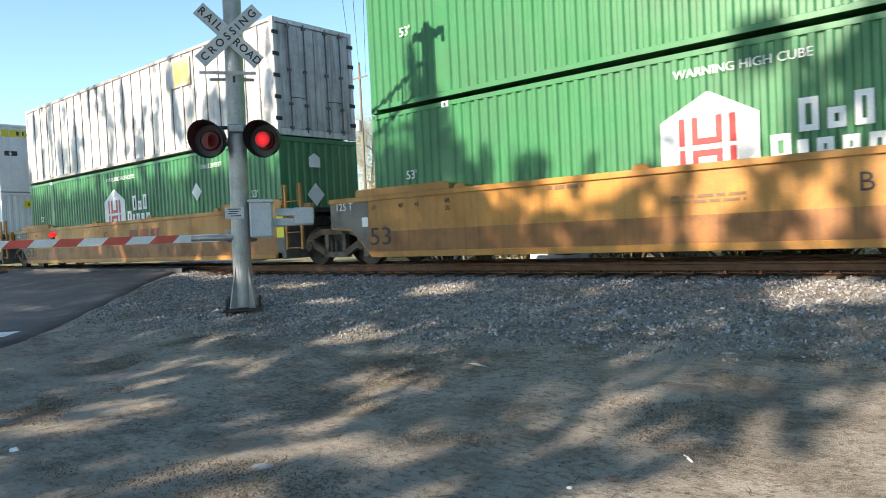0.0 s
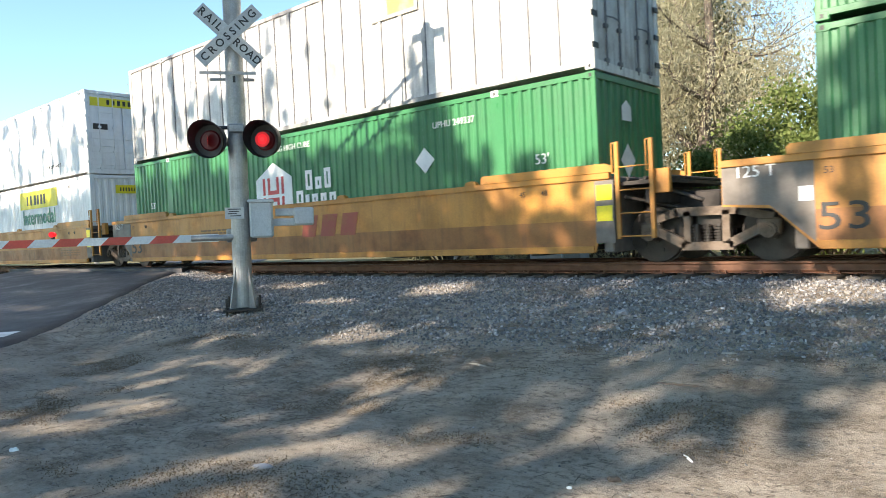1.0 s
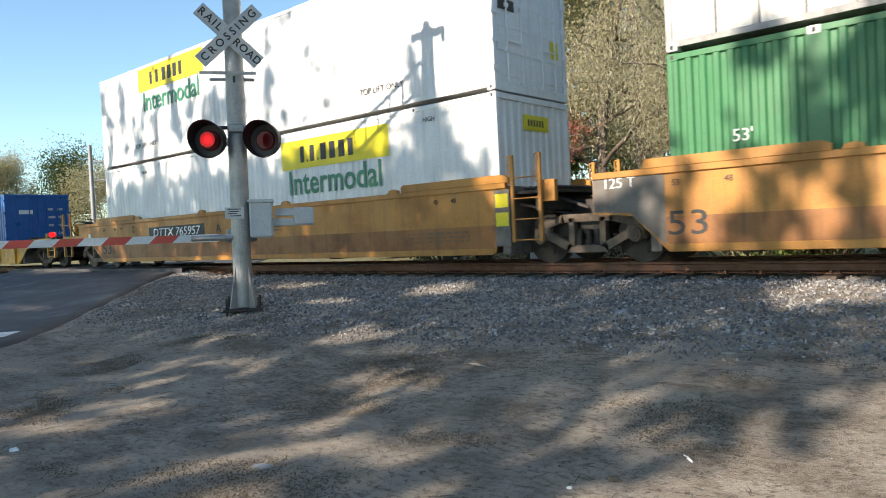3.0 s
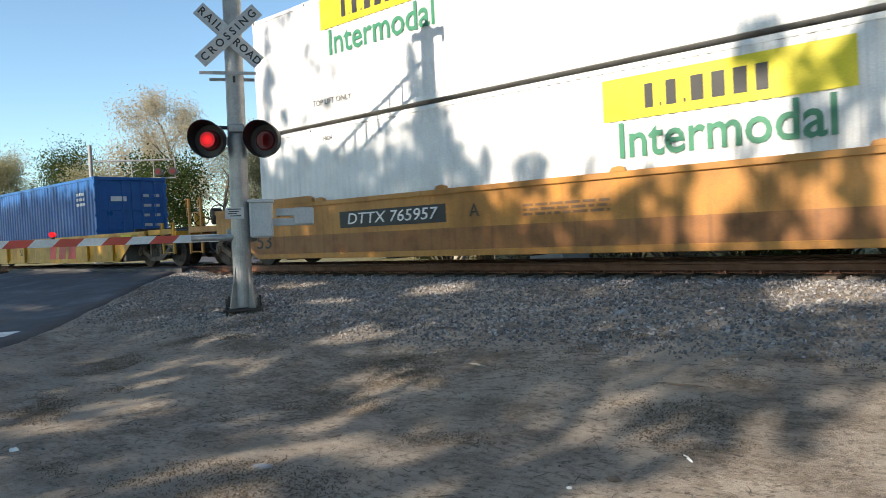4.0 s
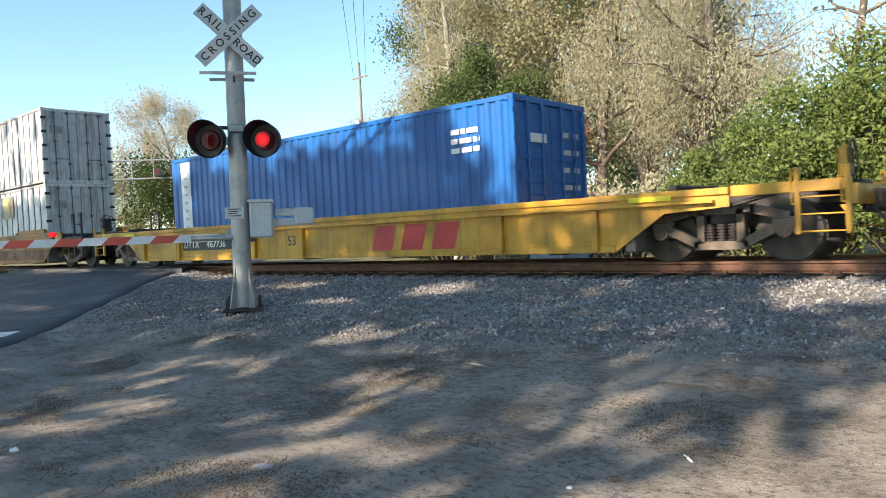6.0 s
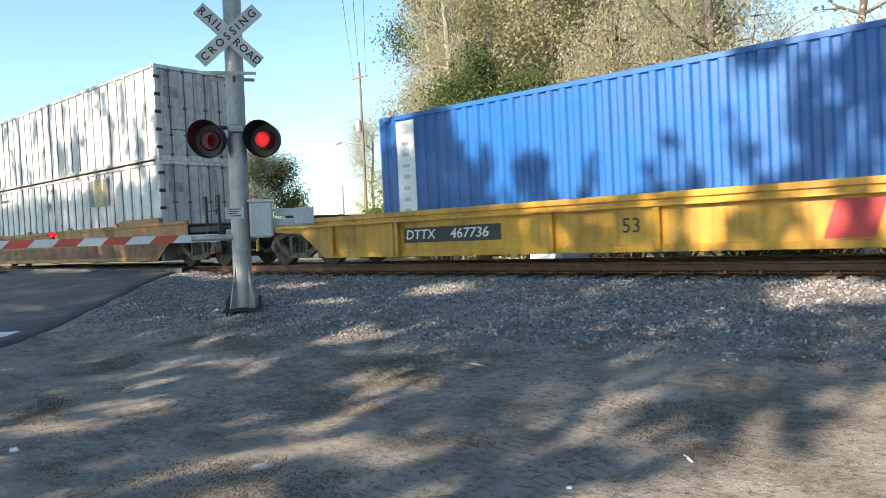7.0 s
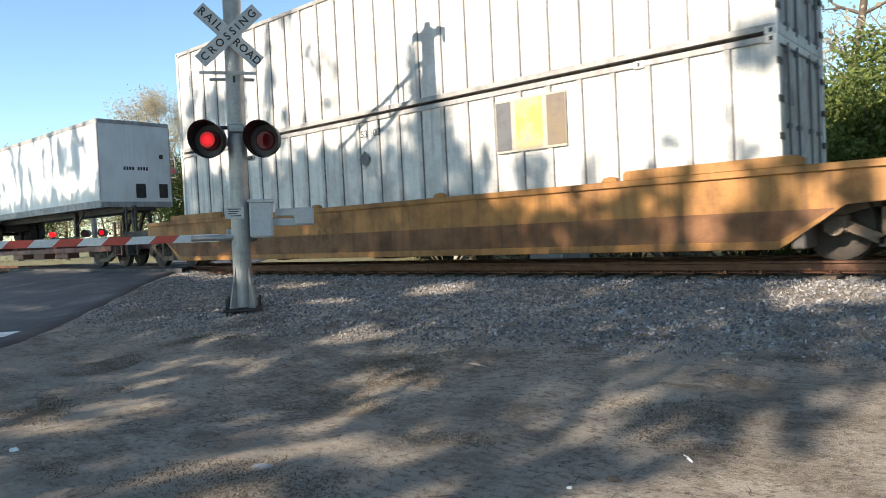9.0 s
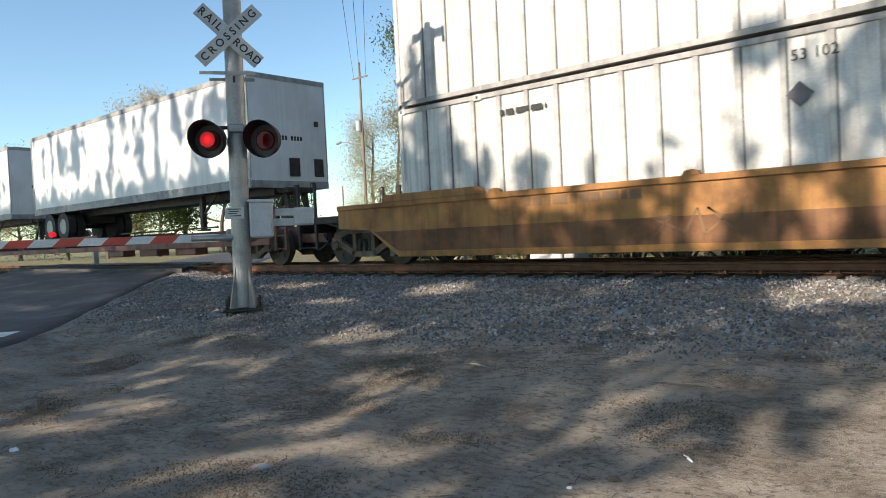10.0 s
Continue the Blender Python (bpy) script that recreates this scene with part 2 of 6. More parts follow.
def writing(name, body, size, parent, m, material, label="", depth=0.003, shear=0.0, squeeze=1.0, bold=0.0, spacing=1.0):
    """Lettering in the built-in font, turned into a mesh."""
    cu = bpy.data.curves.new(name, "FONT")
    cu.body, cu.size, cu.extrude, cu.shear = body, size, depth, shear
    cu.offset, cu.space_character = bold, spacing
    cu.align_x, cu.align_y, cu.resolution_u = "CENTER", "CENTER", 3
    tmp = bpy.data.objects.new(name, cu)
    scene.collection.objects.link(tmp)
    me = bpy.data.meshes.new_from_object(tmp.evaluated_get(bpy.context.evaluated_depsgraph_get()))
    bpy.data.objects.remove(tmp)
    me.transform(Matrix.Diagonal((squeeze, 1, 1, 1)))
    me.materials.clear()
    me.materials.append(material)
    ob = new(name, me)
    ob.parent, ob.matrix_basis = parent, m
    ob["label"] = label or "painted lettering"
    return ob


def raw(name, verts, faces, material, parent=None, smooth=False):
    me = bpy.data.meshes.new(name)
    me.from_pydata(verts, [], faces)
    me.materials.append(material)
    if smooth:
        me.polygons.foreach_set("use_smooth", [True] * len(me.polygons))
    ob = new(name, me)
    ob.parent = parent
    return ob


# ---- ground, road, track ----
ROAD_DIR = Vector((-0.756, 0.655, 0))      # the road runs away from the viewer
ROAD_SIDE = Vector((-0.655, -0.756, 0))    # across the road, to its far kerb
ROAD_EDGE = Vector((-18.7, 10.0, 0))       # a point on its near edge
ROAD_WIDTH = 8.2


def smooth(a, b, v):
    t = min(1.0, max(0.0, (v - a) / (b - a)))
    return t * t * (3 - 2 * t)


def across(y):
    """Height of the land along a line across the track."""
    d = abs(y - TRACK_Y)
    z = -0.245 - 0.11 * smooth(1.9, 3.2, d) - 0.12 * smooth(3.0, 6.0, d) - 0.28 * smooth(5.5, 8.5, d)
    return z if y < TRACK_Y else max(z, -0.62)


def road_place(x, y):
    v = Vector((x, y, 0)) - ROAD_EDGE
    return v.dot(ROAD_DIR), v.dot(ROAD_SIDE)


def road_z(x, y):
    d = abs(y - TRACK_Y)
    return -0.02 - 0.10 * smooth(1.0, 2.2, d) - 0.46 * smooth(1.8, 8.5, d)


def land(x, y):
    z = across(y)
    a, s = road_place(x, y)
    k = smooth(-1.6, 0.0, s) * (1 - smooth(ROAD_WIDTH, ROAD_WIDTH + 1.6, s))
    z = z * (1 - k) + (road_z(x, y) - 0.05) * k
    if y < 9 and k < 1:
        z += (0.05 * noise.noise((x * 0.45, y * 0.6, 0)) + 0.022 * noise.noise((x * 1.7, y * 2.3, 4))) * (1 - 0.7 * smooth(6.5, 9, y))
    return z


def axis_steps(lo, hi, near_lo, near_hi, fine):
    v = list(np.arange(near_lo, near_hi + 1e-6, fine))
    up, s = near_hi, fine
    while up < hi:
        s *= 1.3
        up += s
        v.append(up)
    dn, s = near_lo, fine
    while dn > lo:
        s *= 1.3
        dn -= s
        v.insert(0, dn)
    return v


def make_ground():
    xs, ys = axis_steps(-1800, 1800, -30, 6, 0.2), axis_steps(-1500, 2200, -2, 18, 0.2)
    verts = [(x, y, land(x, y)) for y in ys for x in xs]
    n = len(xs)
    faces = [(j * n + i, j * n + i + 1, j * n + n + i + 1, j * n + n + i) for j in range(len(ys) - 1) for i in range(n - 1)]
    tagged(raw("ground", verts, faces, M["dirt"], smooth=True), "sandy grey dirt ground with worn patches", "ground", kind="structure")


def make_road():
    bm = B()
    cols = [0.0, 0.06, 0.4, 2, 4, 6, ROAD_WIDTH - 0.06, ROAD_WIDTH]
    rows, grid = axis_steps(-40, 400, -16, 26, 0.4), []
    rng = random.Random(5)
    for a in rows:
        line = []
        for c in cols:
            ragged = 0.06 * noise.noise((a * 1.3, c, 9)) if c < 0.1 else 0
            p = ROAD_EDGE + ROAD_DIR * a + ROAD_SIDE * (c + ragged)
            z = road_z(p.x, p.y) - (0.07 if c in (0.0, ROAD_WIDTH) else 0)
            line.append(bm.verts.new((p.x, p.y, z)))
        grid.append(line)
    for r0, r1 in zip(grid, grid[1:]):
        for i in range(len(cols) - 1):
            f = bm.faces.new((r0[i], r0[i + 1], r1[i + 1], r1[i]))
            f.smooth = True
    bmesh.ops.recalc_face_normals(bm, faces=bm.faces[:])
    road = part("road", bm, M["asphalt"], None)
    tagged(road, "dark grey asphalt road over the level crossing", "road", kind="structure")
    bm = B()
    for c0, c1, a0, a1 in ((ROAD_WIDTH - 0.5, ROAD_WIDTH - 0.38, -16, 5), (ROAD_WIDTH / 2 - 0.16, ROAD_WIDTH / 2 - 0.06, -16, -5), (ROAD_WIDTH / 2 + 0.06, ROAD_WIDTH / 2 + 0.16, -16, -5), (0.35, ROAD_WIDTH / 2 - 0.3, -9.2, -8.6)):
        steps = max(2, int((a1 - a0) / 0.5))
        prev = None
        for k in range(steps + 1):
            a = a0 + (a1 - a0) * k / steps
            pts = []
            for c in (c0, c1):
                p = ROAD_EDGE + ROAD_DIR * a + ROAD_SIDE * c
                pts.append(bm.verts.new((p.x, p.y, road_z(p.x, p.y) + 0.006)))
            if prev:
                bm.faces.new((prev[0], prev[1], pts[1], pts[0]))
            prev = pts
    bmesh.ops.recalc_face_normals(bm, faces=bm.faces[:])
    tagged(part("road_marking", bm, M["road_paint"], None), "worn white painted lines on the asphalt", "road marking", kind="structure")


def make_track():
    track = thing("railway_track", 0, TRACK_Y, 0, "rusty steel rails on dark wooden sleepers", "railway track", kind="structure")
    for s in (-1, 1):
        bm = B()
        prof = [(-0.075, -0.18), (0.075, -0.18), (0.075, -0.165), (0.012, -0.14), (0.012, -0.05), (0.037, -0.035), (0.037, -0.004), (0.03, 0), (-0.03, 0), (-0.037, -0.004), (-0.037, -0.035), (-0.012, -0.05), (-0.012, -0.14), (-0.075, -0.165)]
        ends = []
        for x in (-260, 90):
            ends.append([bm.verts.new((x, s * 0.755 + y, z)) for y, z in prof])
        n = len(prof)
        for i in range(n):
            f = bm.faces.new((ends[0][i], ends[0][(i + 1) % n], ends[1][(i + 1) % n], ends[1][i]))
            f.material_index = 1 if i == 7 else 0
        bmesh.ops.recalc_face_normals(bm, faces=bm.faces[:])
        part("rail", bm, [M["rail_rust"], M["rail_head"]], track)
    first = None
    for i in range(130):
        x = -58 + i * 0.52
        m = pose(x, 0, 0, 0, 0, random.uniform(-0.6, 0.6))
        if first is None:
            bm = box(B(), -0.115, 0.115, -1.3, 1.3, -0.36, -0.185, bevel=0.012)
            first = part("sleeper", bm, M["sleeper"], track, at=m)
            bm = B()
            for s in (-1, 1):
                box(bm, -0.09, 0.09, s * 0.755 - 0.18, s * 0.755 + 0.18, -0.183, -0.163)
                for a in (-1, 1):
                    box(bm, a * 0.05 - 0.015, a * 0.05 + 0.015, s * 0.755 + 0.085, s * 0.755 + 0.12, -0.165, -0.135)
                    box(bm, a * 0.05 - 0.015, a * 0.05 + 0.015, s * 0.755 - 0.12, s * 0.755 - 0.085, -0.165, -0.135)
            plate = part("tie_plate", bm, M["rail_rust"], track, at=m)
        else:
            again(first, track, m)
            again(plate, track, m)
    # timber and asphalt panel between the rails at the road
    bm = B()
    for y0, y1 in ((-0.66, 0.66), (-1.75, -0.86), (0.86, 1.75)):
        o = []
        for yy in (y0, y1):
            for c in (-0.3, ROAD_WIDTH + 0.3):
                a = (TRACK_Y + yy - ROAD_EDGE.y - ROAD_SIDE.y * c) / ROAD_DIR.y
                p = ROAD_EDGE + ROAD_DIR * a + ROAD_SIDE * c
                o.append((p.x, yy))
        vs = [bm.verts.new((x, y, -0.006)) for x, y in (o[0], o[1], o[3], o[2])]
        f = bm.faces.new(vs)
        r = bmesh.ops.extrude_face_region(bm, geom=[f])
        bmesh.ops.translate(bm, verts=[g for g in r["geom"] if isinstance(g, bmesh.types.BMVert)], vec=(0, 0, -0.2))
    bmesh.ops.recalc_face_normals(bm, faces=bm.faces[:])
    part("crossing_panel", bm, M["asphalt"], track, "asphalt crossing panel between the rails")


def scatter_stones(name, spots, material, label, seed):
    """Many angular stones joined into one mesh. spots: x, y, z, size."""
    rng = np.random.default_rng(seed)
    base = np.array([(1, 0, 0), (-1, 0, 0), (0, 1, 0), (0, -1, 0), (0, 0, 1), (0, 0, -1), (.62, .62, .55), (-.62, .6, -.5)], float)
    tri = [(0, 2, 6), (2, 4, 6), (4, 0, 6), (2, 1, 4), (1, 3, 4), (3, 0, 4), (0, 5, 2), (2, 5, 7), (5, 1, 7), (1, 2, 7), (1, 5, 3), (3, 5, 0)]
    n = len(spots)
    spots = np.asarray(spots)
    sc = spots[:, 3][:, None, None] * rng.uniform(0.55, 1.15, (n, 1, 3))
    v = base[None] * sc * rng.uniform(0.75, 1.2, (n, 8, 1))
    ang = rng.uniform(0, 6.28, (n, 3))
    for k, (i, j) in enumerate(((0, 1), (1, 2), (0, 2))):
        c, s = np.cos(ang[:, k])[:, None], np.sin(ang[:, k])[:, None]
        a, b2 = v[:, :, i].copy(), v[:, :, j].copy()
        v[:, :, i], v[:, :, j] = a * c - b2 * s, a * s + b2 * c
    v += spots[:, None, :3]
    verts = v.reshape(-1, 3)
    faces = (np.array(tri)[None] + (np.arange(n) * 8)[:, None, None]).reshape(-1, 3)
    me = bpy.data.meshes.new(name)
    me.from_pydata(verts.tolist(), [], faces.tolist())
    me.materials.append(material)
    return tagged(new(name, me), label, "gravel", kind="stuff")


def stone_material():
    m, nt, b = nodes_of("ballast_mixed_stone")
    r = nt.nodes.new("ShaderNodeNewGeometry").outputs["Random Per Island"]
    co = nt.nodes.new("ShaderNodeTexCoord").outputs["Object"]
    cr = nt.nodes.new("ShaderNodeValToRGB")
    cr.color_ramp.elements[0].color, cr.color_ramp.elements[1].color = (0.085, 0.081, 0.081, 1), (0.40, 0.385, 0.385, 1)
    e = cr.color_ramp.elements.new(0.6)
    e.color = (0.20, 0.192, 0.192, 1)
    e = cr.color_ramp.elements.new(0.8)
    e.color = (0.28, 0.255, 0.225, 1)
    nt.links.new(r, cr.inputs[0])
    patch = noise_node(nt, co, 0.7, 5)
    nt.links.new(mix(nt, scaled(nt, ramp(nt, patch, 0.5, 0.65), 0.5), cr.outputs[0], (0.15, 0.12, 0.095)), b.inputs["Base Color"])
    b.inputs["Roughness"].default_value = 0.9
    bump(nt, b, noise_node(nt, co, 70, 4), 0.4, 0.005)
    return m


def make_ballast():
    rng = np.random.default_rng(11)
    spots = []
    while len(spots) < 80000:
        x, y = rng.uniform(-32, 4), rng.uniform(3.6, 15.0)
        # nearer the viewer the stones thin out into dirt
        edge = 5.6 + 0.5 * noise.noise((x * 0.5, 0, 3)) + 0.13 * (x + 6)
        if x < -9:
            edge = 5.2 + 0.45 * noise.noise((x * 0.7, 0, 3))
        keep = smooth(edge - 0.9, edge + 0.3, y) ** 2
        a, s = road_place(x, y)
        if -0.12 < s < ROAD_WIDTH + 0.1 or rng.random() > keep:
            continue
        if x < -22 and rng.random() < 0.5:
            continue
        spots.append((x, y, land(x, y) + rng.uniform(-0.012, 0.014), rng.uniform(0.015, 0.034) * (0.55 + 0.45 * smooth(edge - 0.6, edge + 1.2, y))))
    scatter_stones("ballast", spots, M["ballast"], "grey crushed stone ballast sloping down from the track", 1)
    spots = []
    for _ in range(5200):
        x, y = rng.uniform(-16, 3), rng.uniform(1.0, 7.0)
        a, s = road_place(x, y)
        if s < -0.1:
            spots.append((x, y, land(x, y) + 0.001, rng.uniform(0.003, 0.010) * (1.8 if rng.random() < 0.06 else 1)))
    scatter_stones("gravel", spots, M["ballast"], "loose small stones trodden into the dirt", 2)


M["ballast"] = stone_material()
make_ground()
make_road()
make_track()
make_ballast()


# ---- plants ----
def leaf_mesh(name, centres, sizes, material, parent, seed, flat=0.0, long=1.6):
    """Many small leaves, each a bent pair of triangles of its own."""
    rng = np.random.default_rng(seed)
    n = len(centres)
    c = np.asarray(centres, float)
    d = rng.normal(size=(n, 3))
    d /= np.linalg.norm(d, axis=1)[:, None]
    d[:, 2] -= flat
    u = rng.normal(size=(n, 3))
    u -= (u * d).sum(1)[:, None] * d / (d * d).sum(1)[:, None]
    u /= np.linalg.norm(u, axis=1)[:, None]
    w = np.cross(d, u)
    s = np.asarray(sizes)[:, None]
    v = np.stack([c - d * s * long * 0.5, c + u * s * 0.5 + w * s * 0.12, c + d * s * long * 0.5, c - u * s * 0.5 + w * s * 0.12], 1).reshape(-1, 3)
    f = np.arange(4 * n).reshape(-1, 4)
    me = bpy.data.meshes.new(name)
    me.from_pydata(v.tolist(), [], f.tolist())
    me.materials.append(material)
    ob = new(name, me)
    ob.parent = parent
    return ob


def limb(verts, faces, a, b, r0, r1, seg=6):
    a, b = np.array(a, float), np.array(b, float)
    d = b - a
    d /= max(1e-6, np.linalg.norm(d))
    u = np.cross(d, (0.3, 0.9, 0.2))
    u /= np.linalg.norm(u)
    w = np.cross(d, u)
    k = len(verts)
    for p, r in ((a, r0), (b, r1)):
        for i in range(seg):
            t = 6.2832 * i / seg
            verts.append(tuple(p + (u * math.cos(t) + w * math.sin(t)) * r))
    for i in range(seg):
        j = (i + 1) % seg
        faces.append((k + i, k + j, k + seg + j, k + seg + i))


def grow(rng, verts, faces, tips, p, d, length, r, depth, spread, rise):
    """A limb that wanders, tapers and forks."""
    steps = 3
    for s in range(steps):
        q = p + d * length / steps
        limb(verts, faces, p, q, r, r * 0.84, 7 if r > 0.08 else 4)
        r *= 0.84
        p = q
        d = d + rng.normal(size=3) * 0.16 + np.array((0, 0, rise))
        d /= np.linalg.norm(d)
        tips.append((p.copy(), depth))
        if depth > 0 and s > 0:
            for _ in range(2 if s == steps - 1 else 1):
                e = d + rng.normal(size=3) * spread
                e /= np.linalg.norm(e)
                grow(rng, verts, faces, tips, p, e, length * rng.uniform(0.55, 0.8), r * 0.68, depth - 1, spread, rise)


def make_tree(x, y, height, width, leaves, size, leaf, bark, label, seed, depth=3, base=0.25, group="", category="tree", name="tree", trunk_r=None, drop=0.0, clump=0.55, spread=0.6, lean=0.0, gaps=0.0):
    strands = leaf in ("leaf_moss", "leaf_tan") and drop > 0.4
    rng = np.random.default_rng(seed)
    t = thing(name, x, y, land(x, y) - 0.1, label, category, group)
    verts, faces, tips = [], [], []
    r = trunk_r or height * 0.018
    p, d = np.zeros(3), np.array((lean, 0, 1.0))
    n = 7
    for i in range(n):
        q = p + d * height * 0.8 / n
        limb(verts, faces, p, q, r * (1.25 if i == 0 else 1), r * 0.86, 9)
        r *= 0.86
        p = q
        d = d + rng.normal(size=3) * 0.07
        d[2] = max(d[2], 0.8)
        d /= np.linalg.norm(d)
        f = (i + 1) / n
        if f * 0.8 >= base:
            for _ in range(2 if f < 0.95 else 3):
                a = rng.uniform(0, 6.28)
                e = np.array((math.cos(a), math.sin(a), rng.uniform(0.25, 0.9)))
                e /= np.linalg.norm(e)
                grow(rng, verts, faces, tips, p, e, width * 0.34 * rng.uniform(0.7, 1.2) * (1.15 - 0.5 * f), r * 0.55, depth - 1, spread, 0.05)
    trunk = raw("trunk", [tuple(v) for v in verts], faces, M[bark], t, smooth=True)
    pts = np.array([tp for tp, dp in tips if dp <= 1])
    if gaps:
        pts = pts[rng.random(len(pts)) < gaps]
    if len(pts) and leaves:
        pick = pts[rng.integers(0, len(pts), leaves)]
        off = rng.normal(size=(leaves, 3)) * clump
        off[:, 2] -= np.abs(rng.normal(size=leaves)) * drop
        leaf_mesh("crown", pick + off, rng.uniform(0.6, 1.3, leaves) * size * (0.27 if strands else 1), M[leaf], t, seed + 1, flat=0.6 if strands else drop * 0.4, long=3.4 if strands else 1.6)
    return t


def make_bush(x, y, height, width, leaves, size, leaf, label, seed, name="bush", group="", category="bush"):
    """A dense shrub: bare stems and lobes of leaves with an uneven outline."""
    rng = np.random.default_rng(seed)
    t = thing(name, x, y, land(x, y), label, category, group)
    verts, faces = [], []
    lobes = []
    for _ in range(70 if height > 3.5 else 26):
        a, rr = rng.uniform(0, 6.28), width * 0.5 * rng.uniform(0.1, 0.9)
        h = height * rng.uniform(0.22, 0.95) * (1 - 0.35 * (rr / (width * 0.5)) ** 2)
        c = np.array((math.cos(a) * rr, math.sin(a) * rr, h))
        lobes.append((c, rng.uniform(0.09, 0.22) * min(width, height)))
        limb(verts, faces, (c[0] * 0.2, c[1] * 0.2, -0.1), c, 0.05, 0.012, 5)
    raw("stem", [tuple(v) for v in verts], faces, M["bark"], t, smooth=True)
    k = rng.integers(0, len(lobes), leaves)
    d = rng.normal(size=(leaves, 3))
    d /= np.linalg.norm(d, axis=1)[:, None]
    rad = np.array([l[1] for l in lobes])[k] * np.minimum(1.5, 0.45 + np.abs(rng.normal(size=leaves)) * 0.5)
    c = np.array([l[0] for l in lobes])[k] + d * rad[:, None] * (1, 1, 0.8)
    c[:, 2] = np.maximum(c[:, 2], 0.02)
    leaf_mesh("crown", c, rng.uniform(0.6, 1.3, leaves) * size, M[leaf], t, seed + 1)
    return t


def spot(px_angle, dist_y):
    """A place beyond the track: degrees to the left of straight across, and how far across."""
    return -math.tan(radians(px_angle)) * dist_y, dist_y


def make_woods():
    g = "trees beyond the track"
    rows = [
        # degrees left, y, height, width, leaves, leaf size, leaf, bark, base, drop
        (40.3, 30, 17, 4.5, 7000, 0.10, "leaf_olive", "pale_bark", 0.2, 0.5, "tall thin tree with sparse olive leaves and pale trunk"),
        (39.4, 25, 15, 4.5, 15000, 0.13, "leaf_moss", "pale_bark", 0.25, 0.7, "pale bare tree hung with grey moss"),
        (38.8, 34, 19, 7, 26000, 0.18, "leaf_tan", "pale_bark", 0.2, 0.5, "tall tree with dry tan leaves"),
        (36.0, 33, 20, 9, 17000, 0.12, "leaf_olive", "bark", 0.2, 0.5, "tall tree with olive autumn leaves"),
        (31.5, 30, 20, 9, 17000, 0.12, "leaf_olive", "bark", 0.15, 0.6, "tall tree with olive autumn leaves"),
        (28.0, 26, 16, 8, 52000, 0.13, "leaf_moss", "bark", 0.15, 1.0, "tree draped in hanging grey moss"),
        (24.5, 29, 19, 9, 22000, 0.10, "leaf_olive", "bark", 0.15, 0.9, "tree with olive leaves and hanging moss"),
        (21.0, 25, 16, 8, 52000, 0.13, "leaf_moss", "bark", 0.12, 1.1, "tree draped in hanging grey moss"),
        (20.5, 30, 19, 7, 30000, 0.13, "leaf_tan", "bark", 0.15, 0.6, "tree with dry tan leaves"),
        (11.8, 27, 14, 5, 500, 0.12, "leaf_tan", "bark", 0.15, 0.3, "almost bare dark tree"),
        (8.6, 26, 15, 4, 300, 0.12, "leaf_tan", "pale_bark", 0.3, 0.3, "bare tree with a pale trunk"),
        (0.5, 30, 17, 8, 12000, 0.13, "leaf_green", "bark", 0.15, 0.5, "dark green leafy tree in the woods"),
    ]
    for i, (an, yy, h, w, n, sz, lf, bk, bs, dr, lb) in enumerate(rows):
        x, y = spot(an, yy)
        make_tree(x, y, h, w, n, sz, lf, bk, lb, 100 + i * 7, base=bs, drop=dr, group=g, clump=0.42, gaps=0.3)
    # a wall of farther woods that closes the gaps
    for i in range(6):
        x, y = spot(39 - i * 3.7, 44 + (i % 3) * 4)
        make_tree(x, y, 19 + (i * 37 % 5), 11, 30000, 0.13, ("leaf_green", "leaf_olive", "leaf_dark")[i % 3], "bark", "dark green and olive tree deeper in the woods", 300 + i * 5, base=0.06, drop=0.6, clump=0.8, group=g, gaps=0.4)
    b = "bushes beyond the track"
    for i, (an, yy, h, w, n, sz, lf, lb) in enumerate([
        (37.0, 22, 8.4, 4.4, 52000, 0.075, "leaf_green", "large dense evergreen tree with dark glossy leaves"),
        (33.6, 24, 7.9, 3.8, 42000, 0.075, "leaf_green", "large dense evergreen bush"),
        (17.6, 19.5, 3.3, 4.2, 40000, 0.065, "leaf_bright", "broad bright green bush"),
        (12.4, 20.5, 5.0, 4.6, 44000, 0.07, "leaf_bright", "broad bright green bush"),
        (7.2, 20.5, 6.0, 5.0, 36000, 0.075, "leaf_bright", "broad bright green bush"),
        (44.0, 27, 3.2, 4.2, 5000, 0.13, "leaf_bright", "light green bush at the edge of the woods"),
        (40.5, 21, 2.6, 3.2, 3500, 0.11, "leaf_olive", "low olive bush at the edge of the woods"),
        (34.5, 19, 2.2, 3.0, 2400, 0.09, "leaf_moss", "low tangle of grey brush"),
        (29.5, 19, 2.6, 3.4, 2600, 0.09, "leaf_tan", "low tangle of dry brush"),
        (26.0, 19.5, 3.0, 3.4, 3000, 0.09, "leaf_moss", "low tangle of grey brush"),
        (22.5, 18.0, 1.6, 2.4, 1800, 0.08, "leaf_tan", "dry brush beside the track"),
    ]):
        x, y = spot(an, yy)
        make_bush(x, y, h, w, n, sz, lf, lb, 500 + i * 3, group=b)
    x, y = spot(32.4, 19.5)
    make_tree(x, y, 4.9, 2.7, 2600, 0.05, "leaf_red", "twig", "small slender tree with red autumn leaves", 611, base=0.45, clump=0.16, group=g, gaps=0.6)
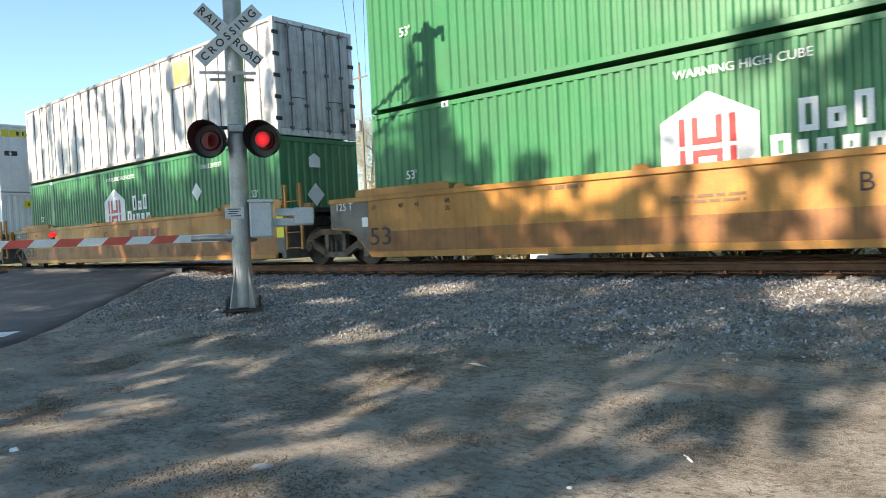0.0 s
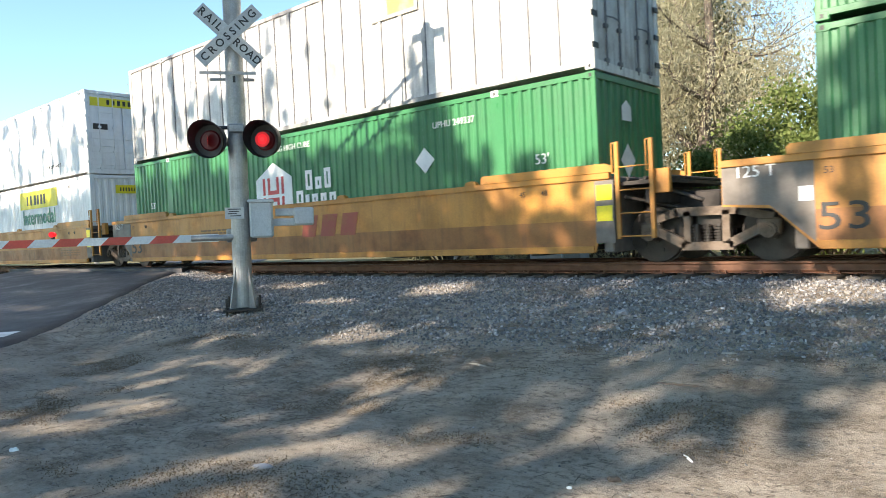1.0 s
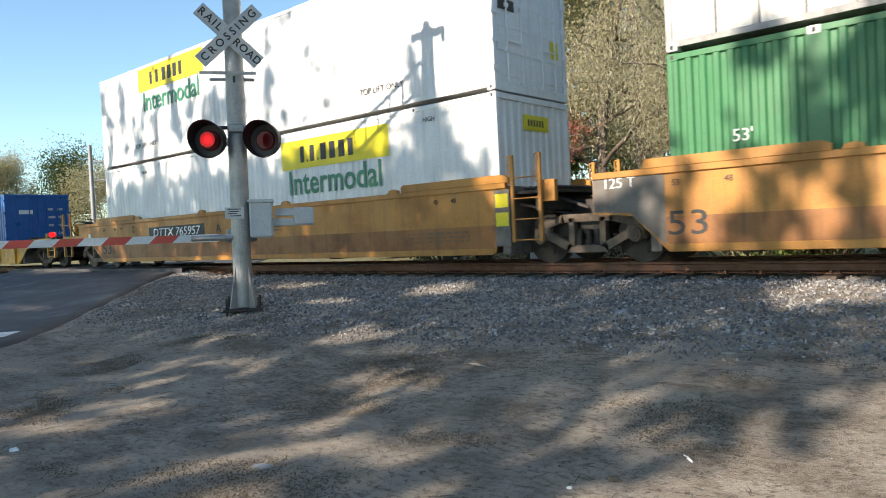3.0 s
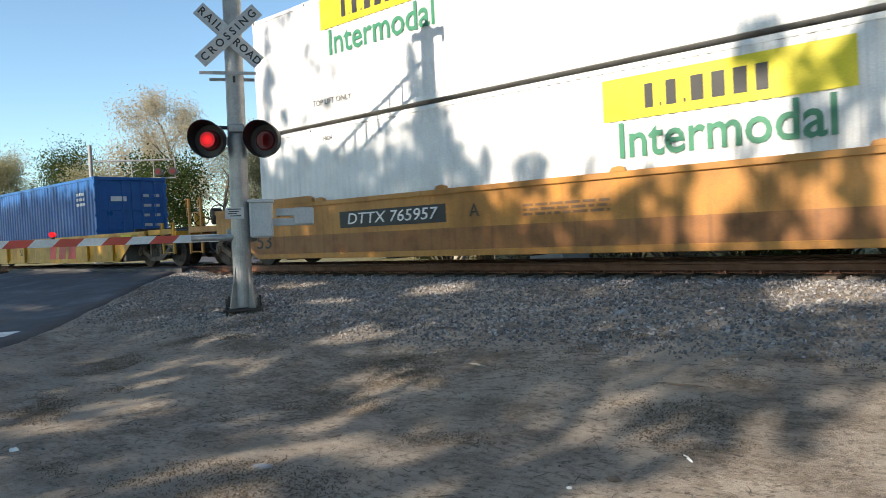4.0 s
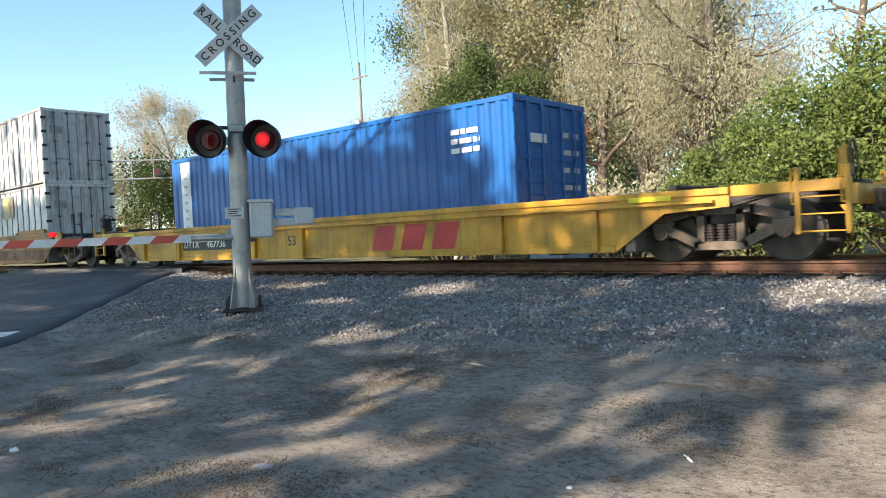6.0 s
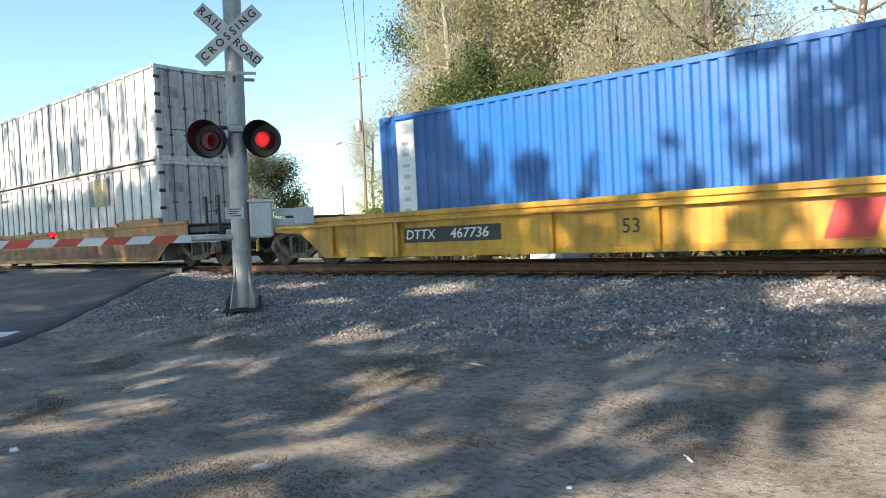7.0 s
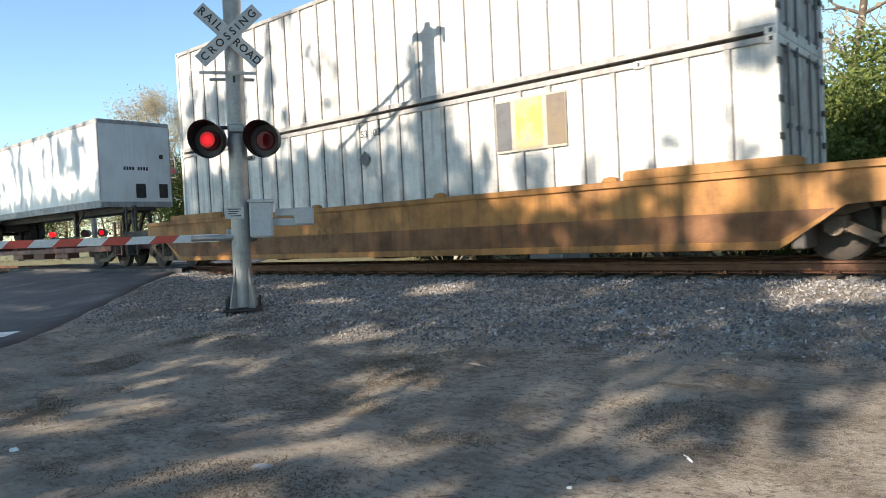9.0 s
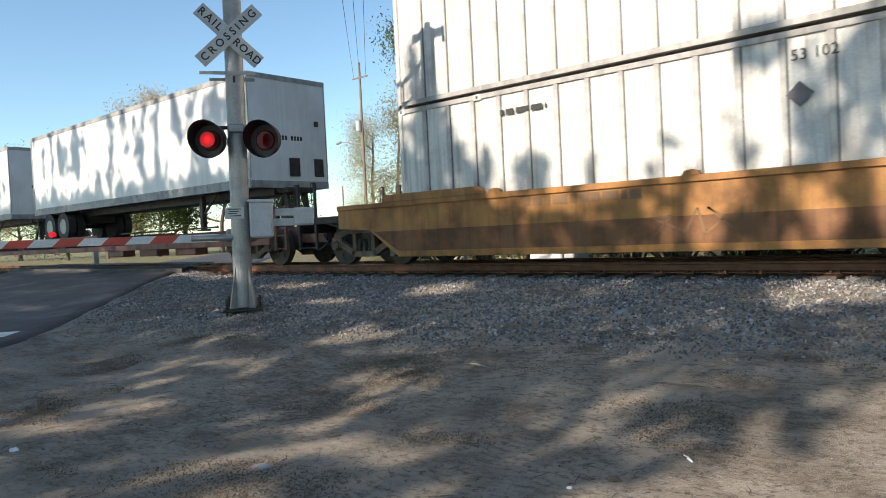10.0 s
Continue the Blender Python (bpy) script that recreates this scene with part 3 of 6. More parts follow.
    # unseen trees, added to keep sky light off the container ends
    for i, (x, y, h) in enumerate(((9, 24, 15), (15, 21, 16), (22, 19, 17), (31, 19, 18), (42, 20, 19), (17, -4, 15), (27, -3, 17))):
        make_tree(x, y, h, 9, 7000, 0.30, "leaf_green", "bark", "broad leafy tree added out of view to block sky light", 650 + i * 3, base=0.12, clump=0.8, group="trees along the track")
    f = "far trees beyond the road"
    for i, (an, yy, h, w, n, sz, lf) in enumerate([
        (74.0, 30, 13, 9, 8000, 0.24, "leaf_olive"), (71.5, 36, 14, 9, 8500, 0.26, "leaf_olive"), (68.6, 34, 12.5, 7, 8500, 0.24, "leaf_dark"),
        (66.0, 36, 9, 9, 6000, 0.24, "leaf_olive"), (63.6, 44, 15, 10, 8000, 0.24, "leaf_tan"), (60.6, 47, 21, 12, 11000, 0.24, "leaf_tan"),
        (58.0, 50, 17, 9, 5000, 0.24, "leaf_moss"), (55.6, 58, 14, 9, 9000, 0.26, "leaf_olive"), (52.9, 62, 13, 7, 9000, 0.24, "leaf_dark"),
        (46.2, 58, 16, 6, 6500, 0.18, "leaf_moss"), (44.4, 44, 13, 4, 3600, 0.17, "leaf_olive"), (77.0, 26, 13, 9, 4500, 0.34, "leaf_olive"),
        (62.5, 38, 10, 8, 4500, 0.32, "leaf_dark"),
    ]):
        x, y = spot(an, yy)
        make_tree(x, y, h, w, int(n * 2.0), sz * 0.58, lf, "bark", {"leaf_dark": "dark green pine tree across the road", "leaf_tan": "tall tree with dry tan leaves across the road"}.get(lf, "tree with thin olive leaves across the road"), 700 + i * 3, base=0.15, clump=0.9, group=f)


def make_grass():
    rng = np.random.default_rng(21)
    c, s = [], []
    for _ in range(9000):
        y = rng.uniform(15.6, 24)
        x = -y * math.tan(radians(rng.uniform(-4, 50)))
        a, sd = road_place(x, y)
        if -0.3 < sd < ROAD_WIDTH + 0.3:
            continue
        h = rng.uniform(0.03, 0.12)
        c.append((x, y, land(x, y) + h * 0.4))
        s.append(h * 0.35)
    ob = leaf_mesh("grass", c, s, M["grass"], None, 22, long=2.6)
    tagged(ob, "dry tan grass beyond the track", "grass", kind="stuff")


SHADE_Y = -14.0
# openings in the foliage behind the viewer: along the row, height, half width, half height
OPENINGS = [(-20.2, 12.75, 2.7, 0.45), (-14.6, 12.1, 1.3, 0.3), (-11.3, 11.1, 0.8, 0.2), (-8.36, 10.0, 0.5, 0.24), (-10.3, 12.06, 0.8, 0.34),
            (-4.4, 12.3, 0.85, 0.8), (-6.93, 9.17, 0.5, 0.17), (-8.55, 9.13, 0.45, 0.15), (-8.2, 8.29, 0.7, 0.17), (-7.9, 7.91, 0.8, 0.16),
            (-4.68, 8.79, 0.26, 0.15), (-2.3, 8.9, 1.3, 0.75), (-4.98, 8.35, 0.4, 0.16), (-29.5, 12.8, 3.5, 0.4), (-17.9, 9.86, 1.3, 0.2)]
# thicker sprays above them
SPRAYS = [(-9.75, 13.9, 0.24, 0.65), (-7.43, 13.8, 0.33, 0.6), (-5.46, 13.85, 0.32, 0.7), (-5.0, 15.3, 0.38, 0.9), (-6.83, 13.7, 0.24, 0.5),
          (-4.45, 13.9, 0.18, 0.2), (-7.05, 14.9, 0.16, 0.35), (-8.5, 13.5, 0.75, 0.3), (-4.2, 16.2, 0.25, 0.5), (-10.6, 15.0, 0.2, 0.5), (-4.4, 15.6, 0.45, 0.8), (-5.6, 16.3, 0.3, 0.4)]


def foliage(x, z):
    """How thick the leaves are at a place in the row of trees, 0 to 1."""
    fine = noise.noise((x * 3.1, z * 3.1, 5)) * 0.55 + noise.noise((x * 6.5, z * 6.5, 1)) * 0.45
    rough = noise.noise((x * 0.9, z * 0.9, 2)) * 0.55 + fine * 0.75
    top = 15.7 if x < -12.4 else max(13.1, 16.9 - (x + 12.0) * 1.75)
    k = 1 - smooth(top - 0.35, top + 0.35, z + 0.6 * rough)
    if x < -13.2:
        k = max(k * smooth(-0.5, -0.1, rough + (0.05 if 13.0 < z < 14.6 else 0.22)), smooth(0.05, 0.35, noise.noise((x * 1.9, z * 0.55, 8)) + 0.3 * rough + 0.35 * fine) * (1 - smooth(18, 20, z)) * 0.7 * (1 - 0.85 * smooth(-17.5, -15.0, x)))
    elif z < 12.9:
        # the nearer crowns are thin and let specks of sun through
        dense = smooth(9.6, 10.6, z)
        k *= 0.22 + 0.48 * dense + (0.78 - 0.48 * dense) * smooth(-0.35, 0.25, rough + 0.13 - 0.34 * smooth(-8.0, -3.0, x))
    else:
        k = max(k, 0.8 * smooth(0.02, 0.28, noise.noise((x * 1.7, z * 0.7, 12)) + 0.35 * fine) * (1 - smooth(14.4, 15.4, z)))
        if x < -7.8 and z < 14.0:
            k = max(k, 0.9 * smooth(-0.4, 0.0, rough + 0.12))
    for cx, cz, rx, rz in OPENINGS:
        d = math.hypot((x - cx) / rx, (z - cz) / rz) + 1.1 * rough
        k *= smooth(0.5, 1.35, d)
    for cx, cz, rx, rz in SPRAYS:
        d = math.hypot((x - cx) / rx, (z - cz) / rz) + 1.3 * rough
        k = max(k, 0.75 * (1 - smooth(0.4, 1.3, d)))
    return k


def make_shade_trees():
    g = "trees behind the viewer"
    rng = np.random.default_rng(41)
    places = [-37.5, -32.0, -26.5, -21.0, -16.0, -11.6, -7.4, -2.2, 3.5]
    crowns = [[] for _ in places]
    n = 0
    while n < 56000:
        x, z = rng.uniform(-41, 6), rng.uniform(6.8, 20.0)
        if z < 7.6 and rng.random() < 0.5 or rng.random() > foliage(x, z):
            continue
        y = rng.normal() * 0.9
        i = min(range(len(places)), key=lambda q: abs(places[q] - x + 0.7 * math.sin(z * 1.3 + q)))
        crowns[i].append((x + SUN_X * y - places[i], y, z - math.tan(radians(SUN_EL)) * y))
        n += 1
    for i, (x, pts) in enumerate(zip(places, crowns)):
        h = 15.5 if x > -12.5 else 18.5
        t = make_tree(x, SHADE_Y, h, 5.5, 0, 0.2, "leaf_green", "bark", "leafy tree shading the crossing", 900 + i * 11, base=0.36, group=g, trunk_r=h * 0.013)
        low = t.matrix_basis.translation.z
        leaf_mesh("crown", [(a, b, c - low) for a, b, c in pts], rng.uniform(0.15, 0.3, len(pts)), M["leaf_green"], t, 950 + i)


def make_litter():
    """Dead leaves in drifts, twigs and a few scraps on the dirt."""
    rng = np.random.default_rng(31)
    c, sz = [], []
    while len(c) < 42000:
        x, y = rng.uniform(-14, 3), rng.uniform(1.2, 6.8)
        a, sd = road_place(x, y)
        k = noise.noise((x * 0.75, y * 1.1, 7)) + 0.5 * noise.noise((x * 2.2, y * 2.6, 1))
        if sd > -0.1 or rng.random() > smooth(0.12, 0.6, k):
            continue
        c.append((x, y, land(x, y) + 0.006))
        sz.append(rng.uniform(0.004, 0.012))
    ob = leaf_mesh("leaf_litter", c, sz, M["litter"], None, 32)
    tagged(ob, "brown dead leaves scattered over the dirt", "leaf litter", kind="stuff")
    verts, faces = [], []
    for _ in range(1500):
        x, y = rng.uniform(-12, 2), rng.uniform(1.6, 6.5)
        if road_place(x, y)[1] > -0.1:
            continue
        z, a, l = land(x, y) + 0.008, rng.uniform(0, 6.28), rng.uniform(0.03, 0.14) * (2.5 if rng.random() < 0.06 else 1)
        p = np.array((x, y, z))
        for _ in range(3):
            q = p + np.array((math.cos(a), math.sin(a), rng.uniform(-0.03, 0.05))) * l / 3
            limb(verts, faces, p, q, 0.0026, 0.002, 4)
            p, a = q, a + rng.normal() * 0.4
    tagged(raw("twigs", verts, faces, M["bark"]), "thin dark twigs lying on the dirt", "twigs", kind="stuff")
    for x, y, l, w, h, rz, mt, nm, lb in (
        (-1.67, 4.06, 0.14, 0.012, 0.010, -45, "letter_white", "paper_scrap", "small rolled white paper on the dirt"),
        (-2.05, 3.34, 0.035, 0.028, 0.012, 10, "letter_white", "paper_scrap", "tiny white paper scrap on the dirt"),
        (-5.75, 1.80, 0.08, 0.045, 0.022, 40, "letter_white", "paper_scrap", "crumpled white paper scrap on the dirt"),
        (-3.83, 2.59, 0.17, 0.09, 0.014, 20, "stone", "flat_stone", "flat grey stone set in the dirt"),
        (-1.90, 3.57, 0.09, 0.06, 0.025, 0, "sleeper", "bark_chip", "dark chip of bark on the dirt"),
        (-3.86, 7.62, 0.17, 0.10, 0.06, 15, "stone", "loose_stone", "large pale stone among the ballast"),
        (-4.12, 5.19, 0.24, 0.018, 0.012, -8, "pale_bark", "pale_stick", "pale stick at the edge of the gravel"),
        (-2.13, 6.15, 0.15, 0.03, 0.015, 12, "pale_bark", "pale_stick", "short pale stick at the edge of the gravel"),
        (-2.20, 5.24, 0.46, 0.016, 0.014, 5, "sleeper", "fallen_twig", "dark fallen twig on the dirt")):
        t = thing(nm, x, y, land(x, y), lb, nm.replace("_", " "), rz=rz)
        # an uneven, crumpled lump: a ring of odd radii under a smaller raised ring
        bm, n = B(), 9
        rings = []
        for k, (shrink, z) in enumerate(((1.0, -0.004), (0.96, h * 0.5), (0.62, h))):
            rings.append([])
            for q in range(n):
                a, rr = 2 * math.pi * q / n, shrink * rng.uniform(0.8, 1.12)
                rings[k].append(bm.verts.new((math.cos(a) * l / 2 * rr, math.sin(a) * w / 2 * rr, z * rng.uniform(0.75, 1.2))))
        for r0, r1 in zip(rings, rings[1:]):
            for q in range(n):
                bm.faces.new((r0[q], r0[(q + 1) % n], r1[(q + 1) % n], r1[q]))
        bm.faces.new(rings[-1])
        part("piece", bm, M[mt], t)


make_woods()
make_litter()
make_grass()
make_shade_trees()


# ---- crossing signal ----
def signal_lamp(parent, x, y, z, yaw):
    """One flashing lamp: bell-shaped housing with a hood, dark lens and the lit disc that turns face-on when it flashes."""
    bm = B()
    rod(bm, (0, 0.26, 0), (0, 0.08, 0), 0.13, 24, 0.20)
    rod(bm, (0, 0.08, 0), (0, -0.02, 0), 0.20, 24, 0.262)
    # the hood: a tube that reaches forward, longest on top
    seg = 32
    for r0, r1 in ((0.262, 0.285), (0.250, 0.272)):
        prev = None
        for i in range(seg + 1):
            a = 2 * math.pi * i / seg - math.pi / 2
            reach = 0.07 + 0.25 * (0.5 + 0.5 * math.sin(a)) ** 0.8
            pts = [bm.verts.new((math.cos(a) * r0, -0.02, math.sin(a) * r0)), bm.verts.new((math.cos(a) * r1, -0.02 - reach, math.sin(a) * r1))]
            if prev:
                f = bm.faces.new((prev[0], prev[1], pts[1], pts[0]))
                f.smooth = True
            prev = pts
    housing = part("lamp_housing", bm, M["black"], parent, "black hooded lamp housing", at=pose(x, y, z, 0, 0, yaw))
    part("lens", rod(B(), (0, -0.022, 0), (0, -0.045, 0), 0.165, 28, 0.14), M["lens"], housing, "red glass lens")
    bm = B()
    for k, rr in enumerate((0.12, 0.075, 0.035)):
        r = bmesh.ops.create_circle(bm, cap_ends=True, segments=22, radius=rr)
        bmesh.ops.translate(bm, verts=r["verts"], vec=(0, 0, 0.002 * k))
    bmesh.ops.transform(bm, matrix=pose(0, 0, 0, 90), verts=bm.verts)
    for f in bm.faces:
        f.material_index = 2 if f.calc_area() < 0.01 else 1 if f.calc_area() < 0.03 else 0
    return part("lit_disc", bm, [M["lit_rim"], M["lit"], M["lit_core"]], housing, "glowing red flasher disc", at=pose(0, -0.165, 0))


def make_signal():
    mx, my = -9.91, 6.52
    mz = land(mx, my)
    s = thing("crossing_signal", mx, my, mz, "grey steel level-crossing signal mast with crossbuck, red flashers and gate", "crossing signal")
    s.matrix_basis = Matrix.Translation((mx, my, mz)) @ Matrix.Rotation(radians(0.9), 4, Vector((-0.65, 0.76, 0))) 
    yaw = 53.0                         # local -y looks down the road towards the viewer
    R = pose(0, 0, 0, 0, 0, yaw)
    bm = B()
    rod(bm, (0, 0, 0.08), (0, 0, 2.72), 0.148, 24, 0.146)
    part("lower_mast", bm, M["galv"], s)
    bm = B()
    rod(bm, (0, 0, 2.70), (0, 0, 7.3), 0.144, 24, 0.14)
    rod(bm, (0, 0, 2.66), (0, 0, 2.78), 0.155, 24)
    part("upper_mast", bm, M["galv"], s)
    bm = B()
    box(bm, -0.30, 0.30, -0.30, 0.30, 0.03, 0.065, R, 0.006)
    part("base_plate", bm, M["steel"], s)
    for k in range(4):
        a = 90 * k + 45
        bm = slab(B(), [(0.12, 0.07), (0.27, 0.07), (0.27, 0.12), (0.15, 0.72), (0.12, 0.72)], -0.012, 0.012)
        part("gusset", bm, M["galv"], s, at=pose(0, 0, 0, 0, 0, a + yaw))
        bm = B()
        rod(bm, (0.345, 0, -0.05), (0.345, 0, 0.24), 0.018, 8)
        rod(bm, (0.345, 0, 0.066), (0.345, 0, 0.10), 0.035, 6)
        part("anchor_bolt", bm, M["steel"], s, at=pose(0, 0, 0, 0, 0, a + yaw))
    # crossbuck: two crossed boards with lettering
    zc = 3.91 - mz
    for sgn, words in ((1, None), (-1, None)):
        bm = B()
        box(bm, -0.61, 0.61, -0.008, 0.008, -0.115, 0.115, bevel=0.004)
        m = R @ pose(-0.05, -0.185 - (0.018 if sgn == 1 else 0), zc, 0, -43 * sgn, 0)
        blade = part("crossbuck_blade", bm, M["sign_white"], s, at=m)
        if sgn == 1:
            writing("lettering", "CROSSING", 0.17, blade, pose(0, -0.010, 0, 90), M["letter_black"], "black painted letters", 0.001, bold=0.003, spacing=1.5)
        else:
            writing("lettering", "RAIL", 0.17, blade, pose(-0.37, -0.010, 0, 90), M["letter_black"], "black painted letters", 0.001, bold=0.003, spacing=1.35)
            writing("lettering", "ROAD", 0.17, blade, pose(0.365, -0.010, 0, 90), M["letter_black"], "black painted letters", 0.001, bold=0.003, spacing=1.12)
    bm = B()
    box(bm, -0.06, 0.06, -0.18, -0.13, zc - 0.12, zc + 0.12, R)
    part("bracket", bm, M["galv"], s)
    # bar under the crossbuck
    bm = B()
    box(bm, -0.52, 0.34, -0.16, -0.145, zc - 0.60, zc - 0.55, R)
    box(bm, -0.40, 0.30, 0.145, 0.16, zc - 0.64, zc - 0.59, R)
    part("sign_bar", bm, M["galv"], s)
    bm = box(B(), -0.02, 0.02, -0.152, -0.14, zc - 0.72, zc - 0.62, R)
    part("slot", bm, M["black"], s)
    # lamp cross arm and its band
    zl = 2.28 - mz
    bm = B()
    rod(bm, (-0.42, -0.0, zl + 0.22), (0.42, -0.0, zl + 0.22), 0.03, 10)
    bmesh.ops.transform(bm, matrix=R, verts=bm.verts)
    part("lamp_arm", bm, M["black"], s)
    bm = B()
    box(bm, -0.13, 0.13, -0.18, -0.05, zl + 0.12, zl + 0.26, R, 0.02)
    part("arm_clamp", bm, M["galv"], s)
    discs = []
    for sx, lyaw in ((-0.39, 2), (0.45, -2)):
        p = R @ Vector((sx, -0.10, zl))
        discs.append(signal_lamp(s, p.x, p.y, p.z, 36 + lyaw))
        bm = B()
        rod(bm, (sx, 0, zl + 0.22), (sx, 0.04, zl + 0.02), 0.028, 8)
        bmesh.ops.transform(bm, matrix=R, verts=bm.verts)
        part("lamp_hanger", bm, M["black"], s)
    # small sign and gate mechanism
    bm = B()
    box(bm, -0.22, 0.07, -0.175, -0.165, 1.49, 1.67, R, 0.003)
    plate = part("notice_plate", bm, M["sign_white"], s, "small white notice plate")
    bm = B()
    for k, (a, b2) in enumerate(((-0.10, 0.10), (-0.08, 0.07), (-0.10, 0.04), (-0.06, 0.10))):
        box(bm, a - 0.075, b2 - 0.075, -0.178, -0.1755, 1.635 - k * 0.035, 1.65 - k * 0.035, R)
    part("writing_bar", bm, M["letter_black"], plate)
    bm = B()
    box(bm, 0.15, 0.51, -0.20, 0.25, 1.18, 1.76, R, 0.03)
    box(bm, 0.13, 0.53, -0.22, 0.27, 1.74, 1.79, R, 0.01)
    part("gate_mechanism", bm, M["box_grey"], s, "grey steel gate mechanism housing")
    bm = B()
    box(bm, 0.50, 1.14, -0.03, 0.03, 1.36, 1.48, R, 0.008)
    box(bm, 0.50, 1.14, 0.06, 0.12, 1.36, 1.48, R, 0.008)
    box(bm, 0.84, 1.16, -0.07, 0.16, 1.37, 1.65, R, 0.02)
    box(bm, 0.55, 0.98, -0.05, 0.14, 1.52, 1.64, R, 0.01)
    part("counterweight", bm, M["box_grey"], s, "grey gate counterweight")
    bm = B()
    box(bm, -0.24, 0.24, 0.155, 0.23, 1.12, 1.34, R, 0.02)
    part("arm_socket", bm, M["galv"], s)
    # gate arm: red and white pieces reaching over the road
    z, gy = 1.20, -0.05
    bm = B()
    rod(bm, (-0.10, gy, z), (-0.75, gy, z), 0.05, 10)
    bmesh.ops.transform(bm, matrix=R, verts=bm.verts)
    part("arm_root", bm, M["galv"], s)
    x, k = -0.34, 0
    while x > -7.0:
        w = 0.70 if k == 0 else 0.345
        bm = B()
        vs = [(x, z - 0.06), (x - w, z - 0.06), (x - w + 0.12, z + 0.06), (x + (0.12 if k else 0), z + 0.06)]
        slab(bm, vs, gy - 0.012, gy + 0.012)
        bmesh.ops.transform(bm, matrix=R, verts=bm.verts)
        part("arm_stripe", bm, M["arm_white"] if k % 2 == 0 else M["arm_red"], s, "white reflective stripe" if k % 2 == 0 else "red reflective stripe")
        x -= w
        k += 1
    for ax in (-2.75, -4.6, -6.4):
        bm = B()
        rod(bm, (ax, gy, z + 0.06), (ax, gy, z + 0.10), 0.03, 8)
        bmesh.ops.transform(bm, matrix=R, verts=bm.verts)
        lamp = part("arm_lamp", bm, M["black"], s, "small red lamp on the gate arm")
        bm = B()
        rod(bm, (ax, gy - 0.05, z + 0.13), (ax, gy + 0.05, z + 0.13), 0.042, 12)
        bmesh.ops.transform(bm, matrix=R, verts=bm.verts)
        part("lamp_glass", bm, M["lit"], lamp)
    # cantilever walkway high over the road; its shadow falls on the train
    C = pose(0, 0, 0, 0, 0, 44.0)
    for zz in (6.35, 6.85):
        bm = B()
        rod(bm, (-0.1, 0, zz), (-4.8, 0, zz), 0.045, 8)
        bmesh.ops.transform(bm, matrix=C, verts=bm.verts)
        part("cantilever_tube", bm, M["galv"], s)
    for k in range(8):
        bm = B()
        rod(bm, (-0.55 - k * 0.58, 0, 6.35), (-0.55 - k * 0.58, 0, 6.85), 0.03, 6)
        bmesh.ops.transform(bm, matrix=C, verts=bm.verts)
        part("cantilever_post", bm, M["galv"], s)
    part("mast_head", rod(B(), (0, 0, 5.2), (0, 0, 7.35), 0.19, 16, 0.17), M["galv"], s)
    bm = B()
    box(bm, -0.42, 0.46, -0.06, 0.06, 7.2, 7.34, bevel=0.02)
    box(bm, 0.38, 0.46, -0.05, 0.05, 7.06, 7.22, bevel=0.01)
    rod(bm, (0, 0, 7.3), (0, 0, 7.5), 0.08, 10)
    part("top_arm", bm, M["galv"], s)
    return discs


def make_far_signal():
    x, y = -41.5, 17.8
    s = thing("crossing_signal", x, y, land(x, y), "distant cantilever crossing signal across the track", "crossing signal")
    R = pose(0, 0, 0, 0, 0, 49.1)
    bm = B()
    rod(bm, (0, 0, 0), (0, 0, 7.0), 0.15, 14, 0.11)
    part("mast", bm, M["galv"], s)
    for zz in (5.0, 6.05):
        bm = B()
        rod(bm, (-0.2, 0, zz), (4.6, 0, zz), 0.045, 8)
        bmesh.ops.transform(bm, matrix=R, verts=bm.verts)
        part("cantilever_tube", bm, M["galv"], s)
    for k in range(4):
        bm = B()
        rod(bm, (1.0 + k * 1.2, 0, 5.0), (1.0 + k * 1.2, 0, 6.05), 0.03, 6)
        bmesh.ops.transform(bm, matrix=R, verts=bm.verts)
        part("cantilever_post", bm, M["galv"], s)
    for a, zz in ((3.7, 5.35), (4.5, 5.35), (-0.45, 2.0), (0.45, 2.0)):
        bm = B()
        rod(bm, (a, 0.25, zz), (a, -0.3, zz), 0.2, 14, 0.23)
        bmesh.ops.transform(bm, matrix=R, verts=bm.verts)
        lamp = part("lamp_housing", bm, M["black"], s)
        bm = B()
        rod(bm, (a, -0.29, zz), (a, -0.32, zz), 0.14, 14)
        bmesh.ops.transform(bm, matrix=R, verts=bm.verts)
        part("lens", bm, M["lit"] if a in (0.45,) else M["lens"], lamp)


# ---- railcars ----
def wheelset():
    """Two wheels on an axle, turning about y."""
    bm = B()
    for s in (-1, 1):
        y = s * 0.735
        rod(bm, (0, y - 0.07 * s, 0), (0, y - 0.035 * s, 0), 0.488, 32)
        rod(bm, (0, y - 0.035 * s, 0), (0, y + 0.065 * s, 0), 0.462, 32, 0.456)
        # raised hub and a ring of cast marks on the plate
        rod(bm, (0, y + 0.06 * s, 0), (0, y + 0.13 * s, 0), 0.13, 14)
        for k in range(5):
            a = 2 * math.pi * k / 5
            c = Vector((math.cos(a) * 0.27, y + 0.066 * s, math.sin(a) * 0.27))
            rod(bm, c, c + Vector((0, 0.012 * s, 0)), 0.05, 8)
    rod(bm, (0, -1.0, 0), (0, 1.0, 0), 0.085, 12)
    return bm


WHEEL = {}
ROLLING = []


